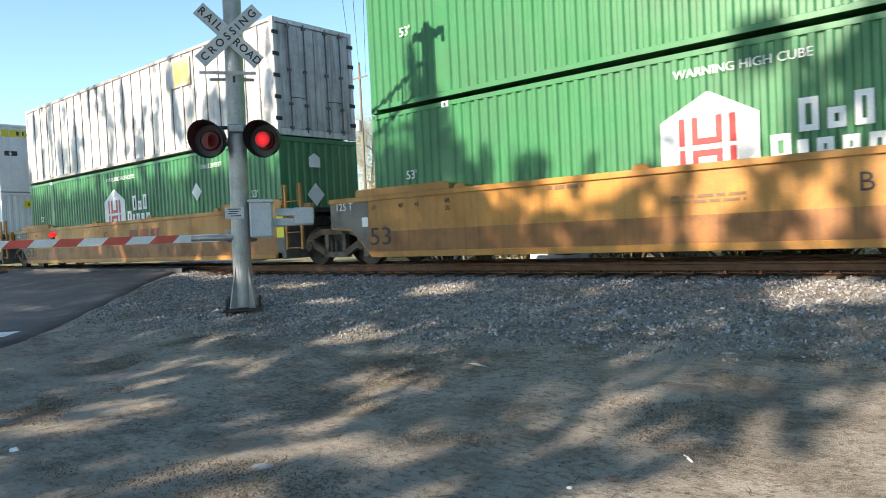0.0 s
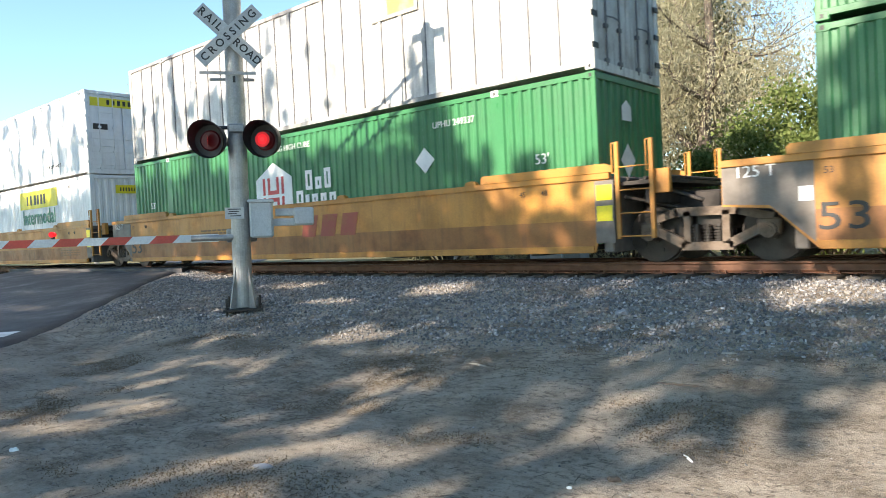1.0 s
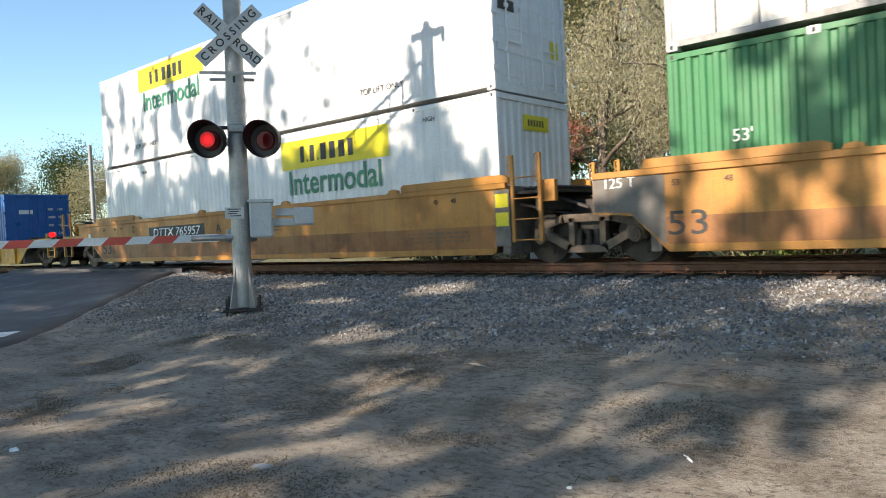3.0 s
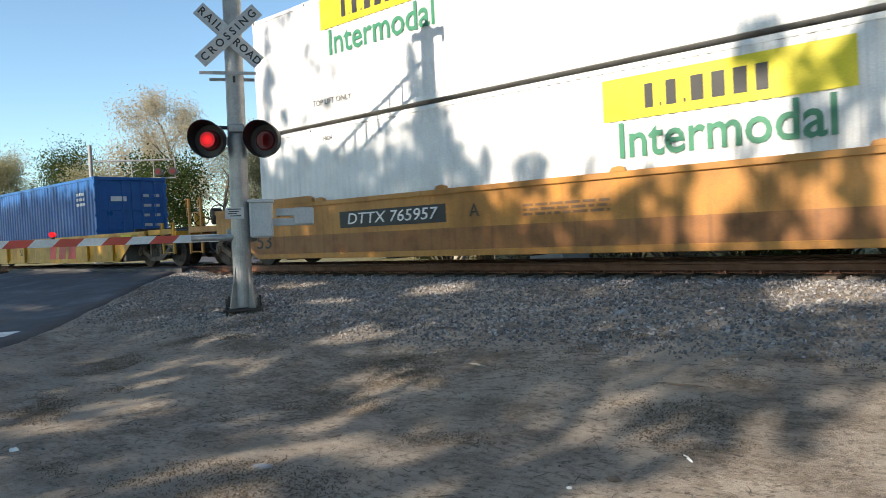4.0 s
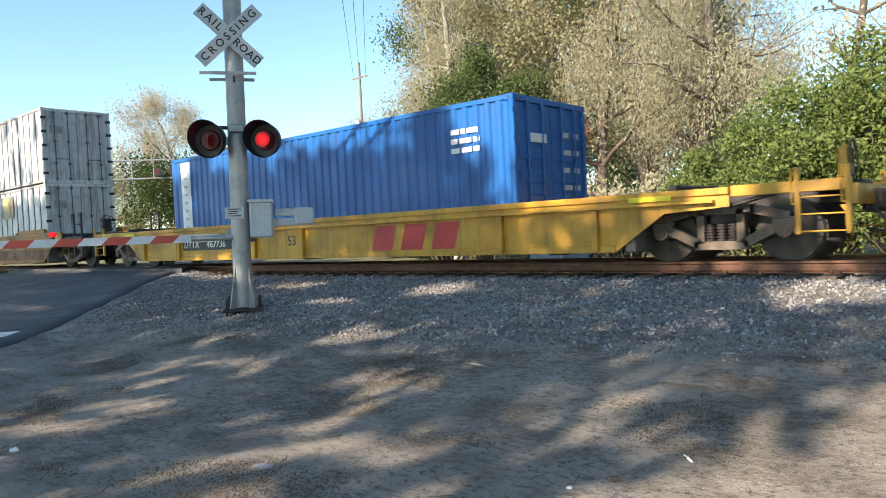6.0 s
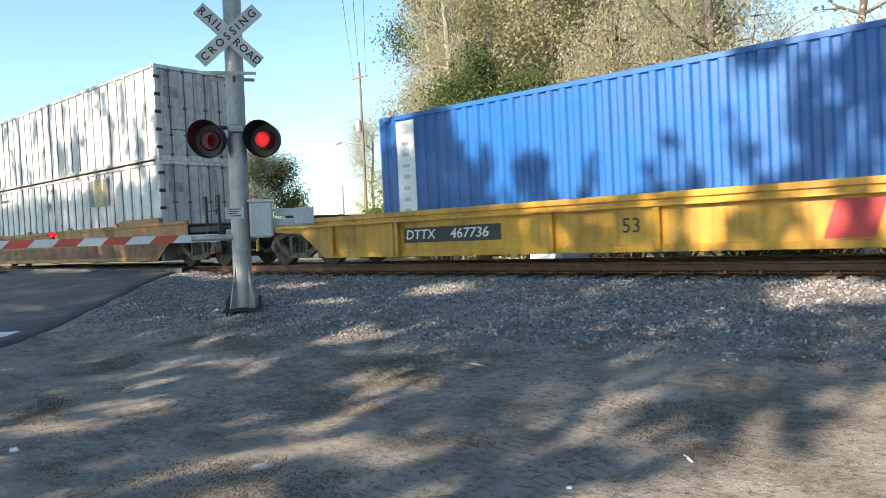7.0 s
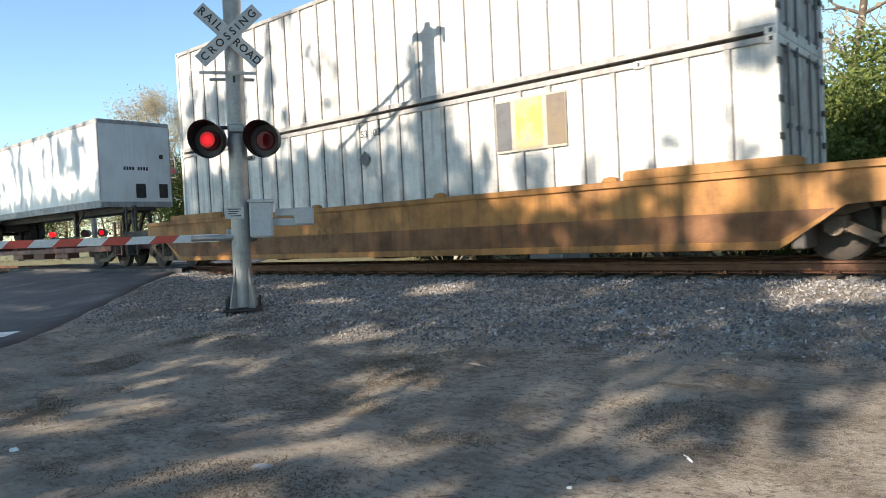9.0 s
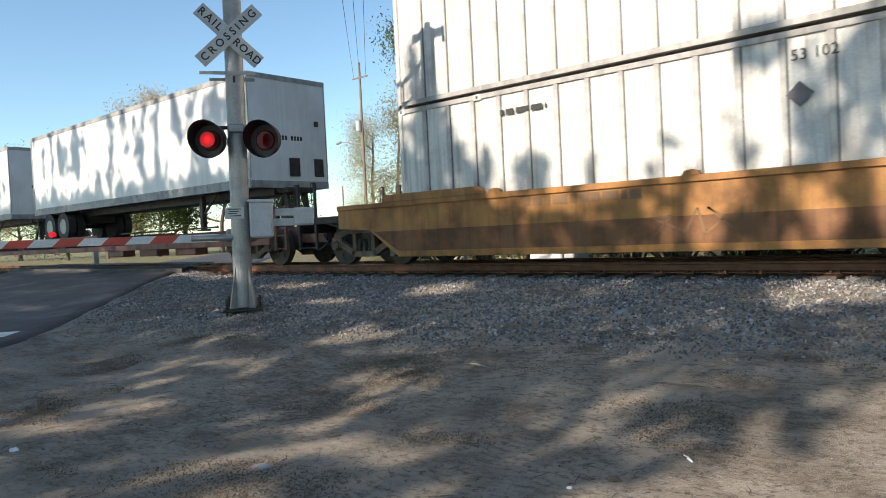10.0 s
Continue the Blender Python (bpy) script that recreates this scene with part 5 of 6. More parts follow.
def make_train():
    cars, boxes = [], []
    mark_y = -1.5 - 0.020
    # first unit of the articulated set
    car, h = well_car(5.06, -11.094, "orange", "orange articulated well car carrying two green containers", "short", "joint")
    fine_print(car, -1.4, 1.0, 1.1, 2, mark_y)
    fine_print(car, -3.6, 1.30, 0.7, 1, mark_y, h=0.07)
    marks(car, [("53", 0.53, -h + 0.33, 0.62, "letter_black"), ("53", 0.13, -h + 0.16, 1.25, "letter_black"), ("48", 0.13, -h + 0.95, 1.25, "letter_black"), ("45", 0.13, -h + 1.4, 1.25, "letter_black"), ("40", 0.13, -h + 2.2, 1.27, "letter_black"), ("20", 0.13, -h + 2.2, 1.13, "letter_black"), ("B", 0.36, 1.2, 1.05, "letter_black")], mark_y)
    part("number_panel", slab(B(), [(-h - 1.24, 0.87), (-h - 0.60, 0.83), (-h - 0.02, 0.30), (-h - 0.02, 1.48), (-h - 1.24, 1.48)], mark_y, mark_y + 0.003), M["panel_grey"], car, "grey number panel")
    marks(car, [("125 T", 0.24, -h - 0.78, 1.31, "letter_white")], mark_y - 0.003)
    part("white_tag", box(B(), -h - 0.22, -h - 0.04, mark_y - 0.002, mark_y, 0.86, 1.06), M["letter_white"], car)
    cars.append(car)
    boxes.append(container(5.06, 16.154, 0.335, "green", "green ribbed 53-foot container with white house emblem, in the well", "hub"))
    hub_marks(boxes[-1][0], boxes[-1][1])
    c, h2 = boxes[-1]
    marks(c, [("53'", 0.26, -h2 + 1.1, 1.53, "letter_white"), ("WARNING HIGH CUBE", 0.19, -0.4, 2.55, "letter_white")], -SIDE - 0.004)
    boxes.append(container(5.06, 16.154, 3.265, "green", "green ribbed 53-foot container stacked on another", "hub"))
    c, h2 = boxes[-1]
    marks(c, [("53'", 0.26, -h2 + 1.1, 1.53, "letter_white")], -SIDE - 0.004)
    # second unit
    car, h = well_car(-14.416, -30.57, "orange", "orange articulated well car carrying a white and a green container", "short", "joint")
    marks(car, [("53", 0.53, -h + 0.33, 0.62, "letter_black"), ("C", 0.36, -1.2, 1.05, "letter_black"), ("53", 0.13, -h + 0.16, 1.25, "letter_black"), ("48", 0.13, -h + 0.95, 1.25, "letter_black"), ("45", 0.13, h - 1.4, 1.25, "letter_black"), ("48", 0.13, h - 0.95, 1.25, "letter_black")], mark_y)
    fine_print(car, -4.0, 0.98, 1.7, 2, mark_y)
    for a in (0.4, 1.08, 1.76):
        part("company_mark", slab(B(), [(a, 0.70), (a + 0.5, 0.70), (a + 0.62, 1.19), (a + 0.12, 1.19)], mark_y - 0.001, mark_y + 0.002), M["faded_red"], car, "faded red company mark")
    part("number_panel", slab(B(), [(-h - 1.24, 0.87), (-h - 0.60, 0.83), (-h - 0.02, 0.30), (-h - 0.02, 1.48), (-h - 1.24, 1.48)], mark_y, mark_y + 0.003), M["panel_grey"], car, "grey number panel")
    marks(car, [("125 T", 0.24, -h - 0.78, 1.31, "letter_white")], mark_y - 0.003)
    cars.append(car)
    bogie_shared = [(cars[0], -12.755), (car, -32.21)]
    boxes.append(container(-14.416, 16.154, 0.335, "green", "green ribbed 53-foot container with white house emblem, in the well", "hub", door="plain"))
    c, h2 = boxes[-1]
    y = hub_marks(c, h2)
    marks(c, [("53'", 0.26, h2 - 1.1, 1.53, "letter_white"), ("53'", 0.26, -h2 + 1.1, 1.53, "letter_white"), ("UPHU 249337", 0.18, h2 - 3.1, 2.45, "letter_white"), ("WARNING HIGH CUBE", 0.19, -0.4, 2.55, "letter_white")], -SIDE - 0.004)
    part("placard", slab(B(), [(4.2, 1.53), (4.46, 1.79), (4.2, 2.05), (3.94, 1.79)], y - 0.002, y + 0.002), M["letter_white"], c, "white diamond placard")
    bm = slab(B(), [(-0.28, 1.2), (0, 0.9), (0.28, 1.2), (0, 1.5)], -0.002, 0.002)
    bmesh.ops.transform(bm, matrix=pose(h2 + 0.004, -0.2, 0.25, 0, 0, 90), verts=bm.verts)
    part("placard", bm, M["letter_white"], c, "white diamond placard")
    bm = slab(B(), [(-0.18, 2.05), (0.18, 2.05), (0.18, 2.3), (0, 2.42), (-0.18, 2.3)], -0.002, 0.002)
    bmesh.ops.transform(bm, matrix=pose(h2 + 0.004, -0.2, 0.1, 0, 0, 90), verts=bm.verts)
    part("placard", bm, M["letter_white"], c, "small white emblem")
    boxes.append(container(-14.416, 16.154, 3.265, "old_white", "grimy white 53-foot container with vertical posts, stacked on another", "posts", rods="dark_grey"))
    c, h2 = boxes[-1]
    patch = part("patch", box(B(), 2.85, 4.2, -SIDE - 0.004, -SIDE - 0.001, 1.9, 2.7), M["faded_tan"], c, "grey painted-over patch")
    part("patch_bar", box(B(), 2.95, 3.2, -SIDE - 0.007, -SIDE - 0.004, 1.98, 2.62), M["box_grey"], patch)
    part("patch_bar", box(B(), 3.35, 4.1, -SIDE - 0.007, -SIDE - 0.004, 1.98, 2.62), M["faded_gold"], patch)
    # third unit
    car, h = well_car(-33.854, -50.01, "orange", "orange well car carrying two white containers", "short", "end")
    panel = part("number_panel", box(B(), -h + 3.2, -h + 6.3, mark_y, mark_y + 0.004, 0.86, 1.22), M["black"], car, "black number panel")
    writing("lettering", "DTTX 765957", 0.34, panel, pose(-h + 4.75, mark_y - 0.003, 1.04, 90), M["letter_white"], "white car number", squeeze=1.3, shear=0.15)
    marks(car, [("53", 0.53, -h + 0.33, 0.62, "letter_black"), ("A", 0.34, -h + 7.0, 1.04, "letter_black"), ("53", 0.13, -h + 0.16, 1.25, "letter_black"), ("48", 0.13, -h + 0.95, 1.25, "letter_black"), ("45", 0.13, -h + 1.4, 1.25, "letter_black"), ("40", 0.13, -h + 2.2, 1.27, "letter_black"), ("20", 0.13, -h + 2.2, 1.13, "letter_black"), ("45", 0.13, h - 1.4, 1.25, "letter_black"), ("48", 0.13, h - 0.95, 1.25, "letter_black")], mark_y)
    fine_print(car, -h + 8.1, 1.05, 1.7, 3, mark_y)
    fine_print(car, h - 2.2, 0.62, 1.6, 3, mark_y)
    part("white_tag", box(B(), -h - 1.05, -h - 0.87, mark_y - 0.002, mark_y, 1.0, 1.16), M["letter_white"], car)
    hand_brake(car, -h - 3.3, -0.5, 1.50, M["steel"])
    cars.append(car)
    for lev in (0.335, 3.267):
        boxes.append(container(-33.854, 16.154, lev, "white", "clean white 53-foot container with a yellow name panel" + (", in the well" if lev < 1 else ", stacked on another"), "smooth", rods="white", door="plain_ribs" if lev < 1 else "doors"))
        c, h2 = boxes[-1]
        y = -SIDE - 0.004
        off, up = (3.4, 0.0) if lev < 1 else (-3.6, 0.12)
        plate = part("name_panel", box(B(), off - 1.85, off + 1.85, y - 0.002, y + 0.002, 2.0 + up, 2.68 + up), M["bright_yellow"], c, "yellow name panel")
        a = off - 1.12
        for w in (0.18, 0.04, 0.21, 0.05, 0.25, 0.25, 0.25, 0.22):
            part("name_bar", box(B(), a, a + w * 0.8, y - 0.005, y - 0.0025, 2.14 + up, (2.52 if w > 0.06 else 2.20) + up), M["letter_black"], plate, "black bar of a name")
            a += w + 0.065
        writing("lettering", "Intermodal", 0.80, c, pose(off, y - 0.001, 1.64 + up, 90), M["letter_green"], "green painted word", squeeze=0.92, bold=0.012)
        if lev > 1:
            marks(c, [("TOP LIFT ONLY", 0.19, 5.1, 0.5, "letter_black"), ("TOP LIFT ONLY", 0.19, -5.2, 0.5, "letter_black")], y)
        else:
            marks(c, [("HIGH", 0.13, -5.4, 2.6, "letter_black"), ("HIGH", 0.13, 6.4, 2.6, "letter_black")], y)
        # yellow panel on the leading end
        bm = B()
        if lev > 1:
            box(bm, h2 - 0.018, h2 - 0.005, -1.12, 1.12, 2.36, 2.66)
        else:
            box(bm, h2 - 0.018, h2 - 0.004, -0.4, 0.5, 2.25, 2.55)
        endp = part("name_panel", bm, M["bright_yellow"], c, "yellow name panel on the end")
        for k in range(6):
            w0 = (-0.55 + k * 0.19) if lev > 1 else (-0.25 + k * 0.1)
            part("name_bar", box(B(), h2 - 0.005, h2 + 0.001, w0, w0 + (0.10 if lev > 1 else 0.05), (2.43 if lev > 1 else 2.33), (2.60 if lev > 1 else 2.46)), M["letter_black"], endp)
        if lev > 1:
            part("vent", box(B(), h2 - 0.03, h2 - 0.012, -1.05, -0.55, 1.55, 1.75), M["steel"], c)
            part("sticker", box(B(), h2 - 0.03, h2 - 0.01, 0.72, 1.0, 0.85, 1.2), M["bright_yellow"], c)
    # yellow single car with one blue container
    car, h = well_car(-57.55, -73.55, "yellow", "yellow well car carrying one blue container", "end", "end", tall=1.12, raised=False)
    y = -1.5 - 0.012
    for k in range(9):
        a = -h + 0.35 + k * (2 * h - 0.7) / 8
        if 2.4 < a + h < 5.1:
            a = -h + 2.4
        if 9.9 < a + h < 12.9:
            continue
        part("side_rib", box(B(), a - 0.055, a + 0.055, y - 0.09, y, 0.24, 0.90, bevel=0.006), M["yellow"], car)
    part("side_flange", box(B(), -h - 1.6, h + 1.6, y - 0.11, y, 0.905, 0.945, bevel=0.006), M["yellow"], car)
    panel = part("number_panel", box(B(), -h + 2.55, -h + 5.0, y - 0.004, y, 0.48, 0.78), M["black"], car, "black number panel")
    writing("lettering", "DTTX", 0.27, panel, pose(-h + 3.0, y - 0.007, 0.63, 90), M["letter_white"], "white car number", shear=0.15, squeeze=1.1)
    writing("lettering", "467736", 0.27, panel, pose(-h + 4.25, y - 0.007, 0.63, 90), M["letter_white"], "white car number", shear=0.15, squeeze=1.15)
    marks(car, [("53", 0.34, -h + 7.55, 0.62, "letter_black")], y - 0.002)
    for a in (-h + 10.3, -h + 11.15, -h + 12.0):
        part("company_mark", slab(B(), [(a, 0.34), (a + 0.6, 0.34), (a + 0.76, 0.86), (a + 0.16, 0.86)], y - 0.003, y), M["letter_red"], car, "red company mark")
    part("yellow_stripe", box(B(), -h - 0.95, -h - 0.25, y - 0.044, y - 0.039, 0.98, 1.06), M["bright_yellow"], car)
    part("yellow_stripe", box(B(), h + 0.25, h + 0.95, y - 0.044, y - 0.039, 0.98, 1.06), M["bright_yellow"], car)
    hand_brake(car, h + 3.2, -0.45, 1.45, M["yellow"])
    cars.append(car)
    boxes.append(container(-59.593, 12.19, 0.335, "blue", "blue ribbed 40-foot container with a white vertical panel", "blue", rods="blue", height=2.80))
    c, h2 = boxes[-1]
    y = -SIDE - 0.004
    vp = part("white_panel", box(B(), -h2 + 0.50, -h2 + 1.0, y - 0.002, y + 0.002, 0.55, 2.66), M["letter_white"], c, "white vertical name panel")
    bm = B()
    for k in range(8):
        box(bm, -h2 + 0.66, -h2 + 0.84, y - 0.005, y - 0.0025, 0.78 + k * 0.23, 0.85 + k * 0.23)
    part("name_bar", bm, M["box_grey"], vp)
    fine_print(c, h2 - 1.5, 2.2, 0.7, 3, y, "letter_white", 0.10)
    part("sticker", box(B(), h2 - 0.02, h2 - 0.004, -0.75, -0.2, 1.95, 2.12), M["letter_white"], c, "white sticker")
    bm = B()
    for k in range(5):
        box(bm, h2 - 0.018, h2 - 0.006, 0.42, 0.62 + 0.08 * (k % 2), 2.1 - k * 0.35, 2.2 - k * 0.35)
        box(bm, h2 - 0.018, h2 - 0.006, 0.82, 1.02, 2.1 - k * 0.35, 2.2 - k * 0.35)
    tagged(part("writing_bar", bm, M["box_grey"], c), kind="stuff")
    # weathered car with two white containers
    car, h = well_car(-81.239, -97.39, "rusty_orange", "rust-stained orange well car carrying two grimy white containers", "end", "end", tall=1.34)
    fine_print(car, -h + 3.2, 1.05, 2.2, 1, mark_y, h=0.16)
    bm = B()
    pts = [(-3.3, 0.45), (-3.0, 0.75), (-3.3, 0.72), (-2.8, 0.5), (-2.6, 0.85), (-2.5, 0.45), (-2.2, 0.7), (-2.45, 0.85), (-2.05, 0.5), (-1.95, 0.9)]
    for a, b2 in zip(pts, pts[1:]):
        beam(bm, (a[0] + 0.8, mark_y, a[1]), (b2[0] + 0.8, mark_y, b2[1]), 0.003, 0.035)
    part("graffiti", bm, M["faded"], car, "dark sprayed scribble")
    hand_brake(car, h + 3.3, -0.5, 1.55, M["steel"])
    cars.append(car)
    for lev in (0.335, 3.231):
        boxes.append(container(-81.239, 16.154, lev, "old_white", "grimy white 53-foot container with vertical posts" + (", in the well" if lev < 1 else ", stacked on another"), "posts", rods="dark_grey"))
        c, h2 = boxes[-1]
        y = -SIDE - 0.004
        if lev < 1:
            patch = part("patch", box(B(), 3.15, 4.65, y - 0.002, y, 1.72, 2.68), M["faded_tan"], c, "faded name patch")
            for a, b2, mt in ((3.17, 3.50, "dark_grey"), (3.60, 4.17, "faded_gold"), (4.26, 4.64, "faded_brown")):
                part("patch_bar", box(B(), a, b2, y - 0.005, y - 0.002, 1.76, 2.64), M[mt], patch)
            fine_print(c, -h2 + 2.6, 2.42, 1.0, 1, y, "letter_black", 0.10)
            part("placard", slab(B(), [(-0.4, 1.82), (-0.22, 2.0), (-0.4, 2.18), (-0.58, 2.0)], y - 0.004, y - 0.001), M["dark_grey"], c, "dark diamond placard")
            marks(c, [("53 102", 0.22, -0.2, 2.53, "letter_black")], y)
        part("sticker", box(B(), h2 - 0.03, h2 - 0.01, -1.0, -0.55, 1.95, 2.25), M["post_grey"], c)
    for car0, u in bogie_shared:
        bogie(car0, u - car0.matrix_basis.translation.x)
    bogie(cars[0], 12.5 - 5.7)
    return cars, [b2[0] for b2 in boxes]


def make_trailer(u_front, length, grp):
    """A white box trailer: body, rails, landing legs and tandem wheels."""
    uc, h = u_front - length / 2, length / 2
    t = thing("semi_trailer", uc, TRACK_Y, 1.02, "white box semi-trailer with grimy lower rail on a flatcar", "semi-trailer", grp)
    W = 1.28
    part("box_body", box(B(), -h, h, -W, W, 1.10, 4.02, bevel=0.03), M["white"], t)
    for s in (-1, 1):
        part("top_rail", box(B(), -h + 0.02, h - 0.02, min(s * W, s * (W + 0.015)), max(s * W, s * (W + 0.015)), 3.90, 4.035), M["post_grey"], t)
        part("bottom_rail", box(B(), -h + 0.02, h - 0.02, min(s * W, s * (W + 0.02)), max(s * W, s * (W + 0.02)), 1.03, 1.27), M["post_grey"], t)
        rb = B()
        for k in range(46):
            a = -h + 0.2 + k * (length - 0.4) / 45
            box(rb, a - 0.012, a + 0.012, s * (W + 0.02) - 0.004, s * (W + 0.02) + 0.004, 1.20, 1.225)
        part("rivet_row", rb, M["steel"], t)
        for a in (-h + 0.05, h - 0.05):
            part("corner_trim", box(B(), a - 0.05, a + 0.05, s * W - 0.014, s * W + 0.014, 1.28, 3.9), M["galv"], t)
    part("front_header", box(B(), h - 0.004, h + 0.02, -W, W, 3.90, 4.03), M["post_grey"], t)
    part("front_sill", box(B(), h - 0.004, h + 0.02, -W, W, 1.03, 1.22), M["post_grey"], t)
    for a, b2, z0, z1 in ((-0.05, 0.30, 1.35, 1.85), (0.80, 1.12, 1.35, 1.85), (0.86, 1.0, 2.75, 2.9)):
        part("connector_box", box(B(), h, h + 0.03, a, b2, z0, z1, bevel=0.008), M["steel"], t)
    bm = B()
    for k in range(9):
        if k != 4:
            box(bm, h + 0.001, h + 0.004, -0.45 + k * 0.1, -0.38 + k * 0.1, 2.32, 2.44)
    part("number_bar", bm, M["letter_black"], t)
    part("underframe", box(B(), -h + 0.1, h - 0.1, -0.5, 0.5, 0.86, 1.08), M["black"], t)
    for s in (-1, 1):
        bm = B()
        box(bm, h - 3.1, h - 2.95, s * 0.9 - 0.07, s * 0.9 + 0.07, 0.05, 1.0, bevel=0.01)
        box(bm, h - 3.2, h - 2.85, s * 0.9 - 0.12, s * 0.9 + 0.12, 0.0, 0.05)
        beam(bm, (h - 3.0, s * 0.9, 0.45), (h - 2.3, s * 0.9, 0.98), 0.05, 0.05)
        part("landing_leg", bm, M["steel"], t)
        for a in (-h + 1.1, -h + 2.35):
            for yy in (1.05, 0.72):
                bm = rod(B(), (a, s * yy + 0.13, 0.52), (a, s * yy - 0.13, 0.52), 0.52, 24)
                w = part("wheel", bm, M["rubber"], t, "black dusty tyre")
                if yy > 1:
                    part("rim", rod(B(), (a, s * (yy + 0.10), 0.52), (a, s * (yy + 0.135), 0.52), 0.28, 18), M["galv"], w, "pale steel rim")
        bm = slab(B(), [(-h + 0.5, 0.25), (-h + 0.52, 0.25), (-h + 0.52, 0.9), (-h + 0.5, 0.9)], s * 0.7, s * 1.2)
        part("mud_flap", bm, M["rubber"], t)
    part("axle", rod(B(), (-h + 1.1, -1.0, 0.52), (-h + 1.1, 1.0, 0.52), 0.07, 8), M["steel"], t)
    part("slider_frame", box(B(), -h + 0.6, -h + 3.0, -0.45, 0.45, 0.6, 0.88), M["black"], t)
    return t


def make_spine_car(u0, u1):
    """A low skeleton flatcar for trailers: centre sill, wheel platforms, hitch posts."""
    uc, h = (u0 + u1) / 2, (u0 - u1) / 2
    car = thing("trailer_flatcar", uc, TRACK_Y, 0, "rust-red skeleton flatcar carrying white trailers", "flatcar", "well cars of the train")
    part("centre_sill", box(B(), -h, h, -0.28, 0.28, 0.55, 1.0, bevel=0.02), M["rust_red"], car)
    for a0, a1 in ((h - 16.0, h - 10.5), (-h + 0.6, -h + 4.0)):
        for s in (-1, 1):
            part("wheel_platform", box(B(), a0, a1, min(s * 0.3, s * 1.42), max(s * 0.3, s * 1.42), 0.95, 1.01, bevel=0.008), M["rust_red"], car)
            part("platform_curb", box(B(), a0, a1, min(s * 1.38, s * 1.44), max(s * 1.38, s * 1.44), 0.85, 1.10), M["rust_red"], car)
    for k in range(9):
        a = -h + 1.5 + k * (2 * h - 3) / 8
        part("outrigger", box(B(), a - 0.09, a + 0.09, -1.38, 1.38, 0.70, 0.9, bevel=0.01), M["rust_red"], car)
    for k in range(3):
        a = h - 5.0 - k * 2.2
        part("side_box", box(B(), a - 0.55, a + 0.55, -1.36, -0.95, 0.35, 0.72, bevel=0.02), M["rust_red"], car)
    part("side_sill", box(B(), -h + 0.8, h - 0.8, -1.44, -1.34, 0.55, 0.72, bevel=0.01), M["rust_red"], car)
    part("side_sill", box(B(), -h + 0.8, h - 0.8, 1.34, 1.44, 0.55, 0.72, bevel=0.01), M["rust_red"], car)
    for a in (h - 1.6, h - 18.7):
        bm = B()
        for s in (-1, 1):
            beam(bm, (a - 0.7, s * 0.22, 1.0), (a, s * 0.22, 2.0), 0.08, 0.12)
            beam(bm, (a + 0.25, s * 0.3, 1.0), (a + 0.05, s * 0.3, 2.0), 0.10, 0.14)
        box(bm, a - 0.35, a + 0.35, -0.45, 0.45, 1.90, 2.04, bevel=0.02)
        part("hitch", bm, M["steel"], car)
    for s in (-1, 1):
        ladder(car, h - 0.5, 0.4, 1.5, s * 1.3, M["rust_red"], 0.42, 3)
    bm = B()
    rod(bm, (h - 0.3, -1.3, 1.0), (h - 3.2, -1.0, 1.0), 0.03, 6)
    rod(bm, (h - 3.6, -1.1, 1.1), (h - 9.5, -1.1, 1.1), 0.025, 6)
    part("brake_pipe", bm, M["steel"], car)
    for a in (h - 2.2, -h + 2.2):
        bogie(car, a)
    coupler(car, h, 1)
    return car


M["rust_red"] = surface("rust_red_paint", (0.20, 0.075, 0.05), (0.08, 0.05, 0.04), 0.6, 0.7, scale=2.5, streak=0.4)
discs = make_signal()
make_far_signal()
cars, boxes = make_train()
trailers = [make_trailer(-102.75, 14.6, "trailers on the train"), make_trailer(-119.85, 14.6, "trailers on the train")]
cars.append(make_spine_car(-101.1, -136.0))


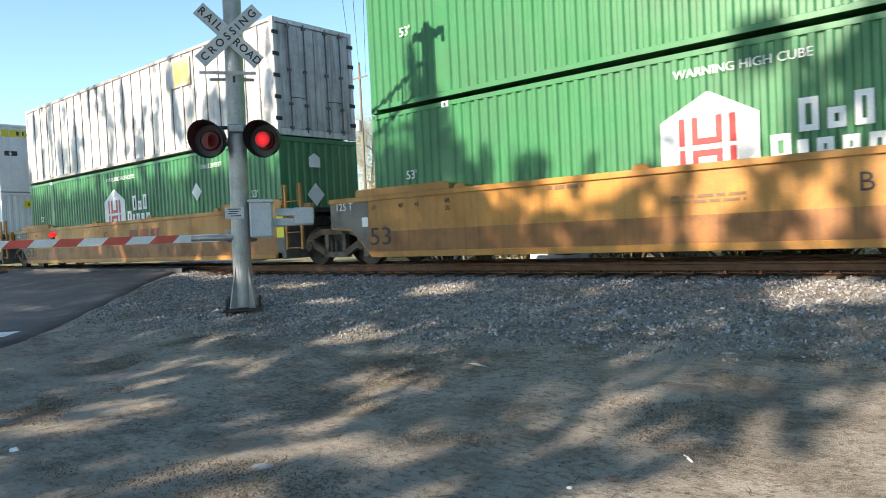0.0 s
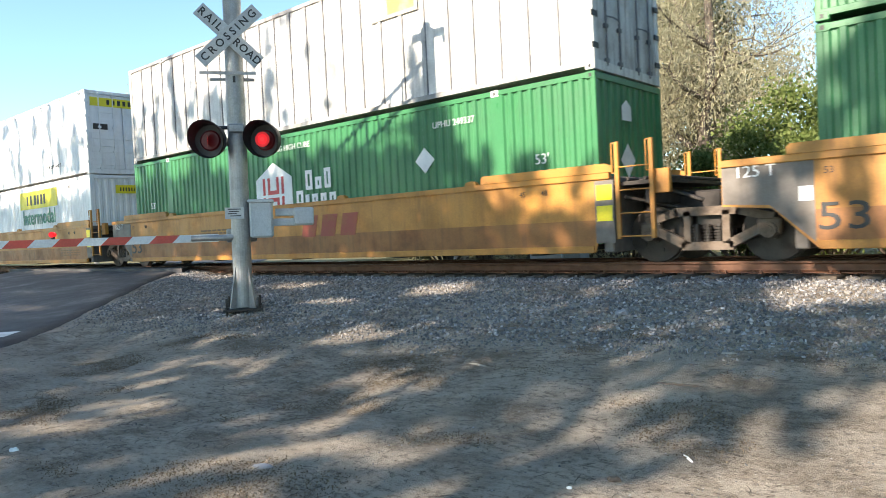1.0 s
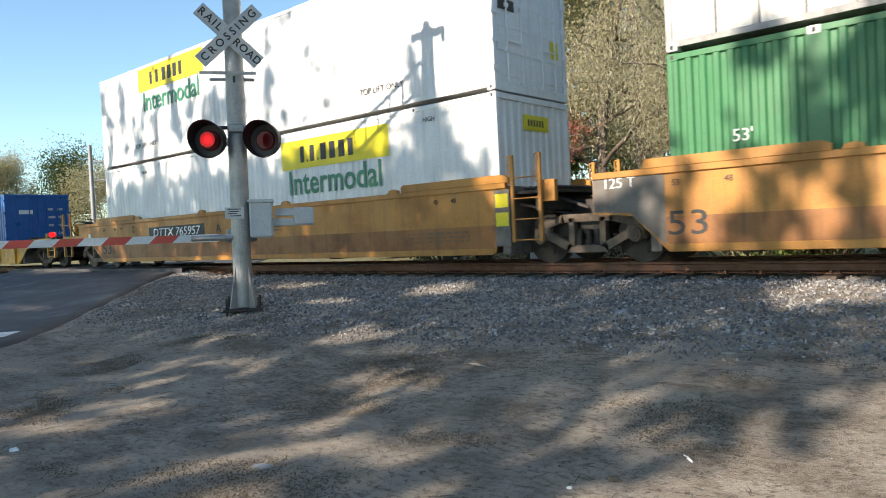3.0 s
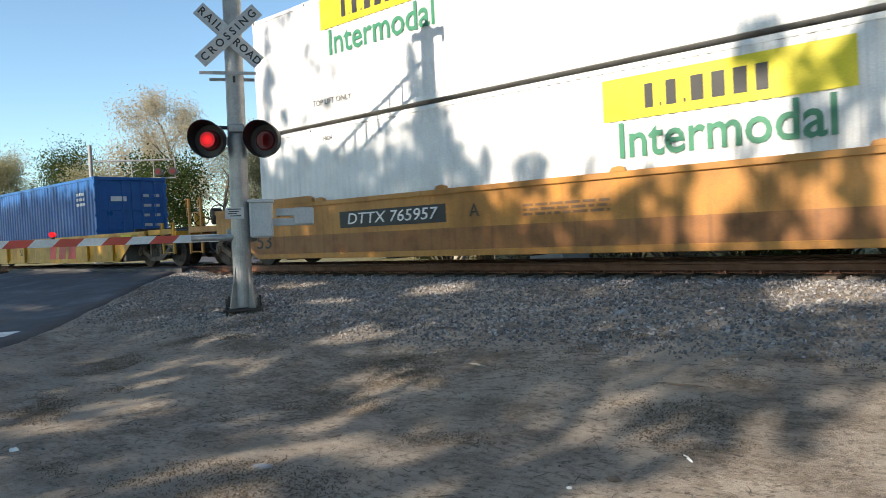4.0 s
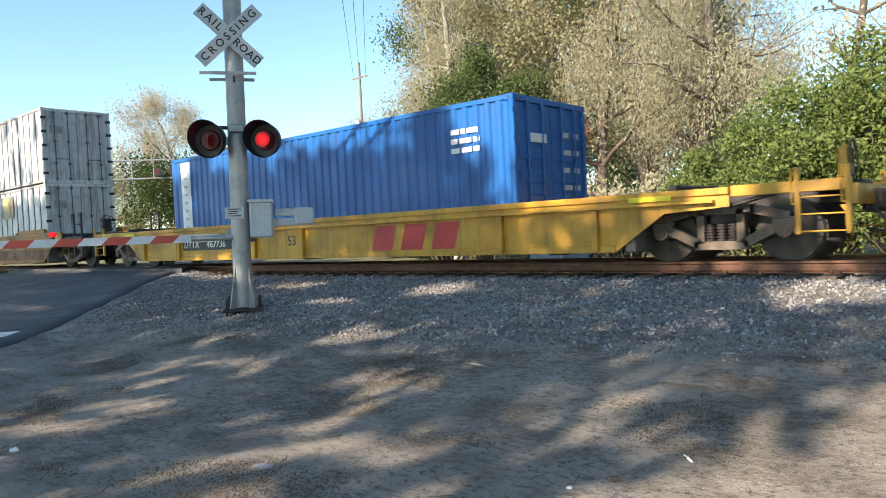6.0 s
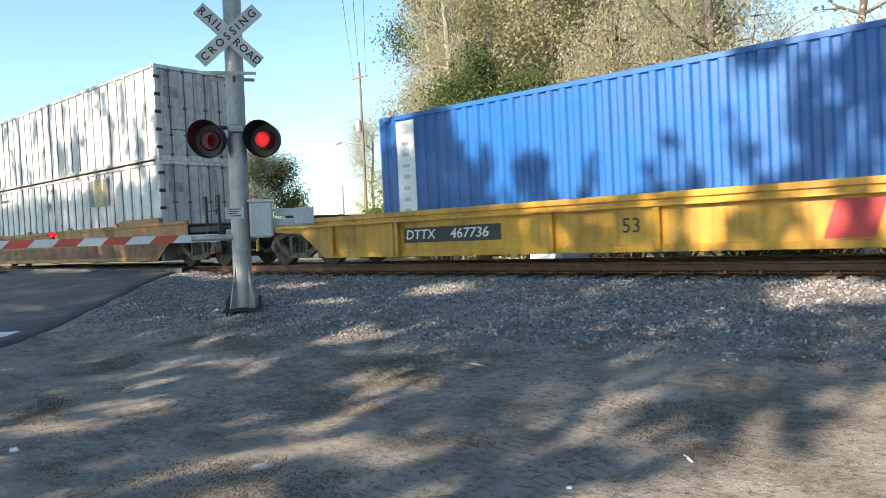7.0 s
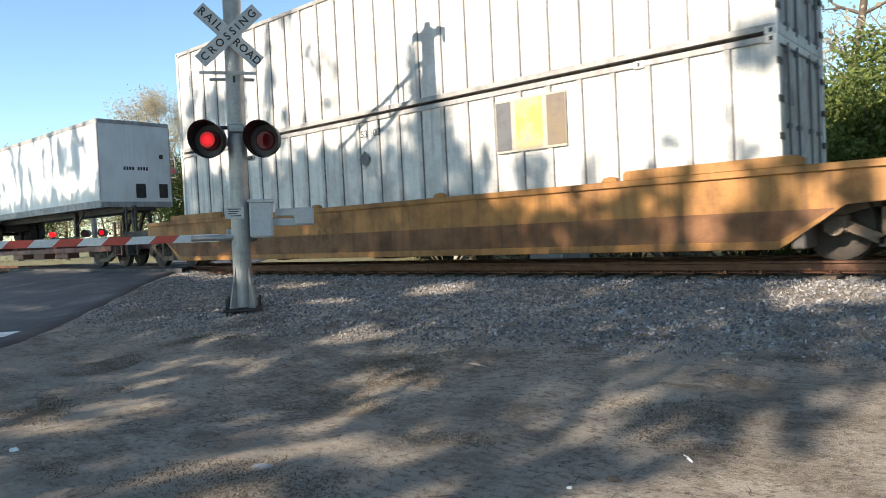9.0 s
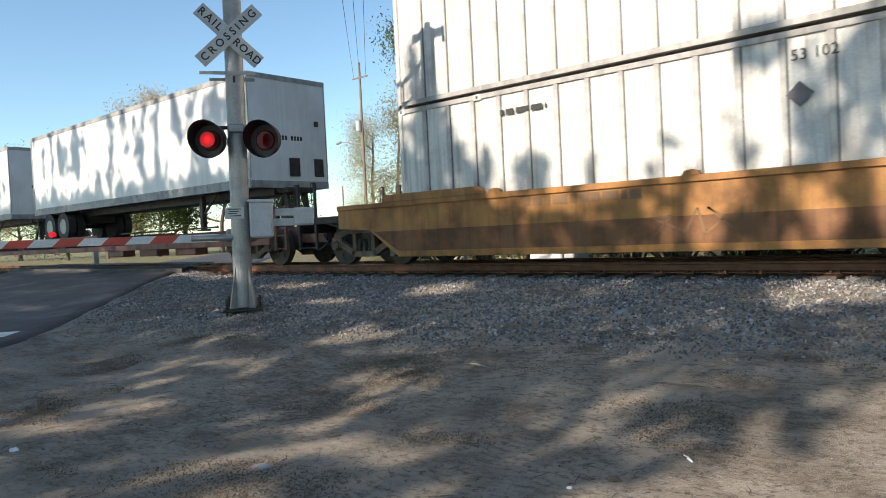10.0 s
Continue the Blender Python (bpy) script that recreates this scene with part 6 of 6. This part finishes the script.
# ---- small things beyond the track ----
def make_poles():
    x, y = spot(46.75, 45)
    p = thing("utility_pole", x, y, land(x, y), "tall wooden utility pole with wires", "utility pole")
    part("pole", rod(B(), (0, 0, 0), (0, 0, 17.0), 0.16, 10, 0.10), M["pole_wood"], p)
    part("transformer", rod(B(), (-0.2, -0.25, 10.8), (-0.2, -0.25, 11.7), 0.24, 12), M["box_grey"], p)
    part("cross_arm", box(B(), -1.0, 1.0, -0.05, 0.05, 15.6, 15.72), M["pole_wood"], p)
    bm = B()
    rod(bm, (0, 0, 9.6), (-3.0, 0, 10.1), 0.04, 6)
    rod(bm, (-3.0, 0, 10.1), (-3.6, 0, 10.0), 0.12, 8)
    part("street_lamp_arm", bm, M["galv"], p)
    for k in range(3):
        bm = B()
        a0, a1 = Vector((-0.8 + k * 0.8, 0, 15.8)), Vector((59 + k * 0.9, -57, 14.0 + k * 0.4))
        prev = None
        for i in range(13):
            f = i / 12
            q = a0.lerp(a1, f) - Vector((0, 0, 1.2 * math.sin(math.pi * f)))
            if prev is not None:
                rod(bm, prev, q, 0.014, 4)
            prev = q
        part("wire", bm, M["black"], p)
    x, y = spot(48.55, 60)
    p = thing("utility_pole", x, y, land(x, y), "distant short wooden pole beside the road", "utility pole")
    part("pole", rod(B(), (0, 0, 0), (0, 0, 7.6), 0.13, 8, 0.09), M["pole_wood"], p)
    x, y = spot(39.1, 16.4)
    p = thing("marker_post", x, y, land(x, y), "weathered grey wooden post beyond the track", "post")
    part("post", box(B(), -0.035, 0.035, -0.035, 0.035, 0, 3.55, bevel=0.008), M["pale_bark"], p)
    part("post", rod(B(), (0.12, 0.05, 0), (0.10, 0.05, 3.0), 0.022, 6), M["pole_wood"], p)
    part("cap", box(B(), -0.07, 0.07, -0.05, 0.05, 3.5, 3.70, bevel=0.012), M["galv"], p)


def make_cabinets():
    x, y = spot(31.6, 17.2)
    c = thing("utility_cabinet", x, y, land(x, y), "low white metal utility cabinet in the brush", "utility cabinet")
    part("body", box(B(), -0.75, 0.30, -0.3, 0.3, 0, 0.95, bevel=0.02), M["white"], c)
    part("side_box", box(B(), 0.32, 0.85, -0.25, 0.25, 0, 0.85, bevel=0.02), M["box_grey"], c)


make_poles()
make_cabinets()


# ---- what moves ----
def travel(t):
    return SPEED * t + GAIN * t * t


def motions():
    for ob in (*cars, *boxes, *trailers):
        start = ob.matrix_basis.translation.copy()
        walk(ob, [(t * 0.5, pose(start.x + travel(t * 0.5), start.y, start.z)) for t in range(21)])
    for ob, a in ROLLING:
        rows = []
        for k in range(151):
            t = k / 15
            rows.append((t, pose(a, 0, 0.46, 0, math.degrees(travel(t) / 0.46), 0)))
        walk(ob, rows)
    # the two flashers light in turn: the lit disc swings face-on, then edge-on
    switches = (0.1, 0.74, 1.37, 2.0, 2.63, 3.2, 3.77, 4.33, 4.97, 5.6, 6.23, 6.85, 7.45, 8.05, 8.7, 9.3, 9.9)
    for disc, first_on in ((discs[0], False), (discs[1], True)):
        on, rows = first_on, [(0.0, pose(0, -0.16, 0, 0, 0, 0 if first_on else -69))]
        for s in switches:
            rows.append((s - 0.034, pose(0, -0.16, 0, 0, 0, 0 if on else -69)))
            on = not on
            rows.append((s + 0.034, pose(0, -0.16, 0, 0, 0, 0 if on else -69)))
        rows.append((SECONDS, pose(0, -0.16, 0, 0, 0, 0 if on else -69)))
        walk(disc, rows)


motions()
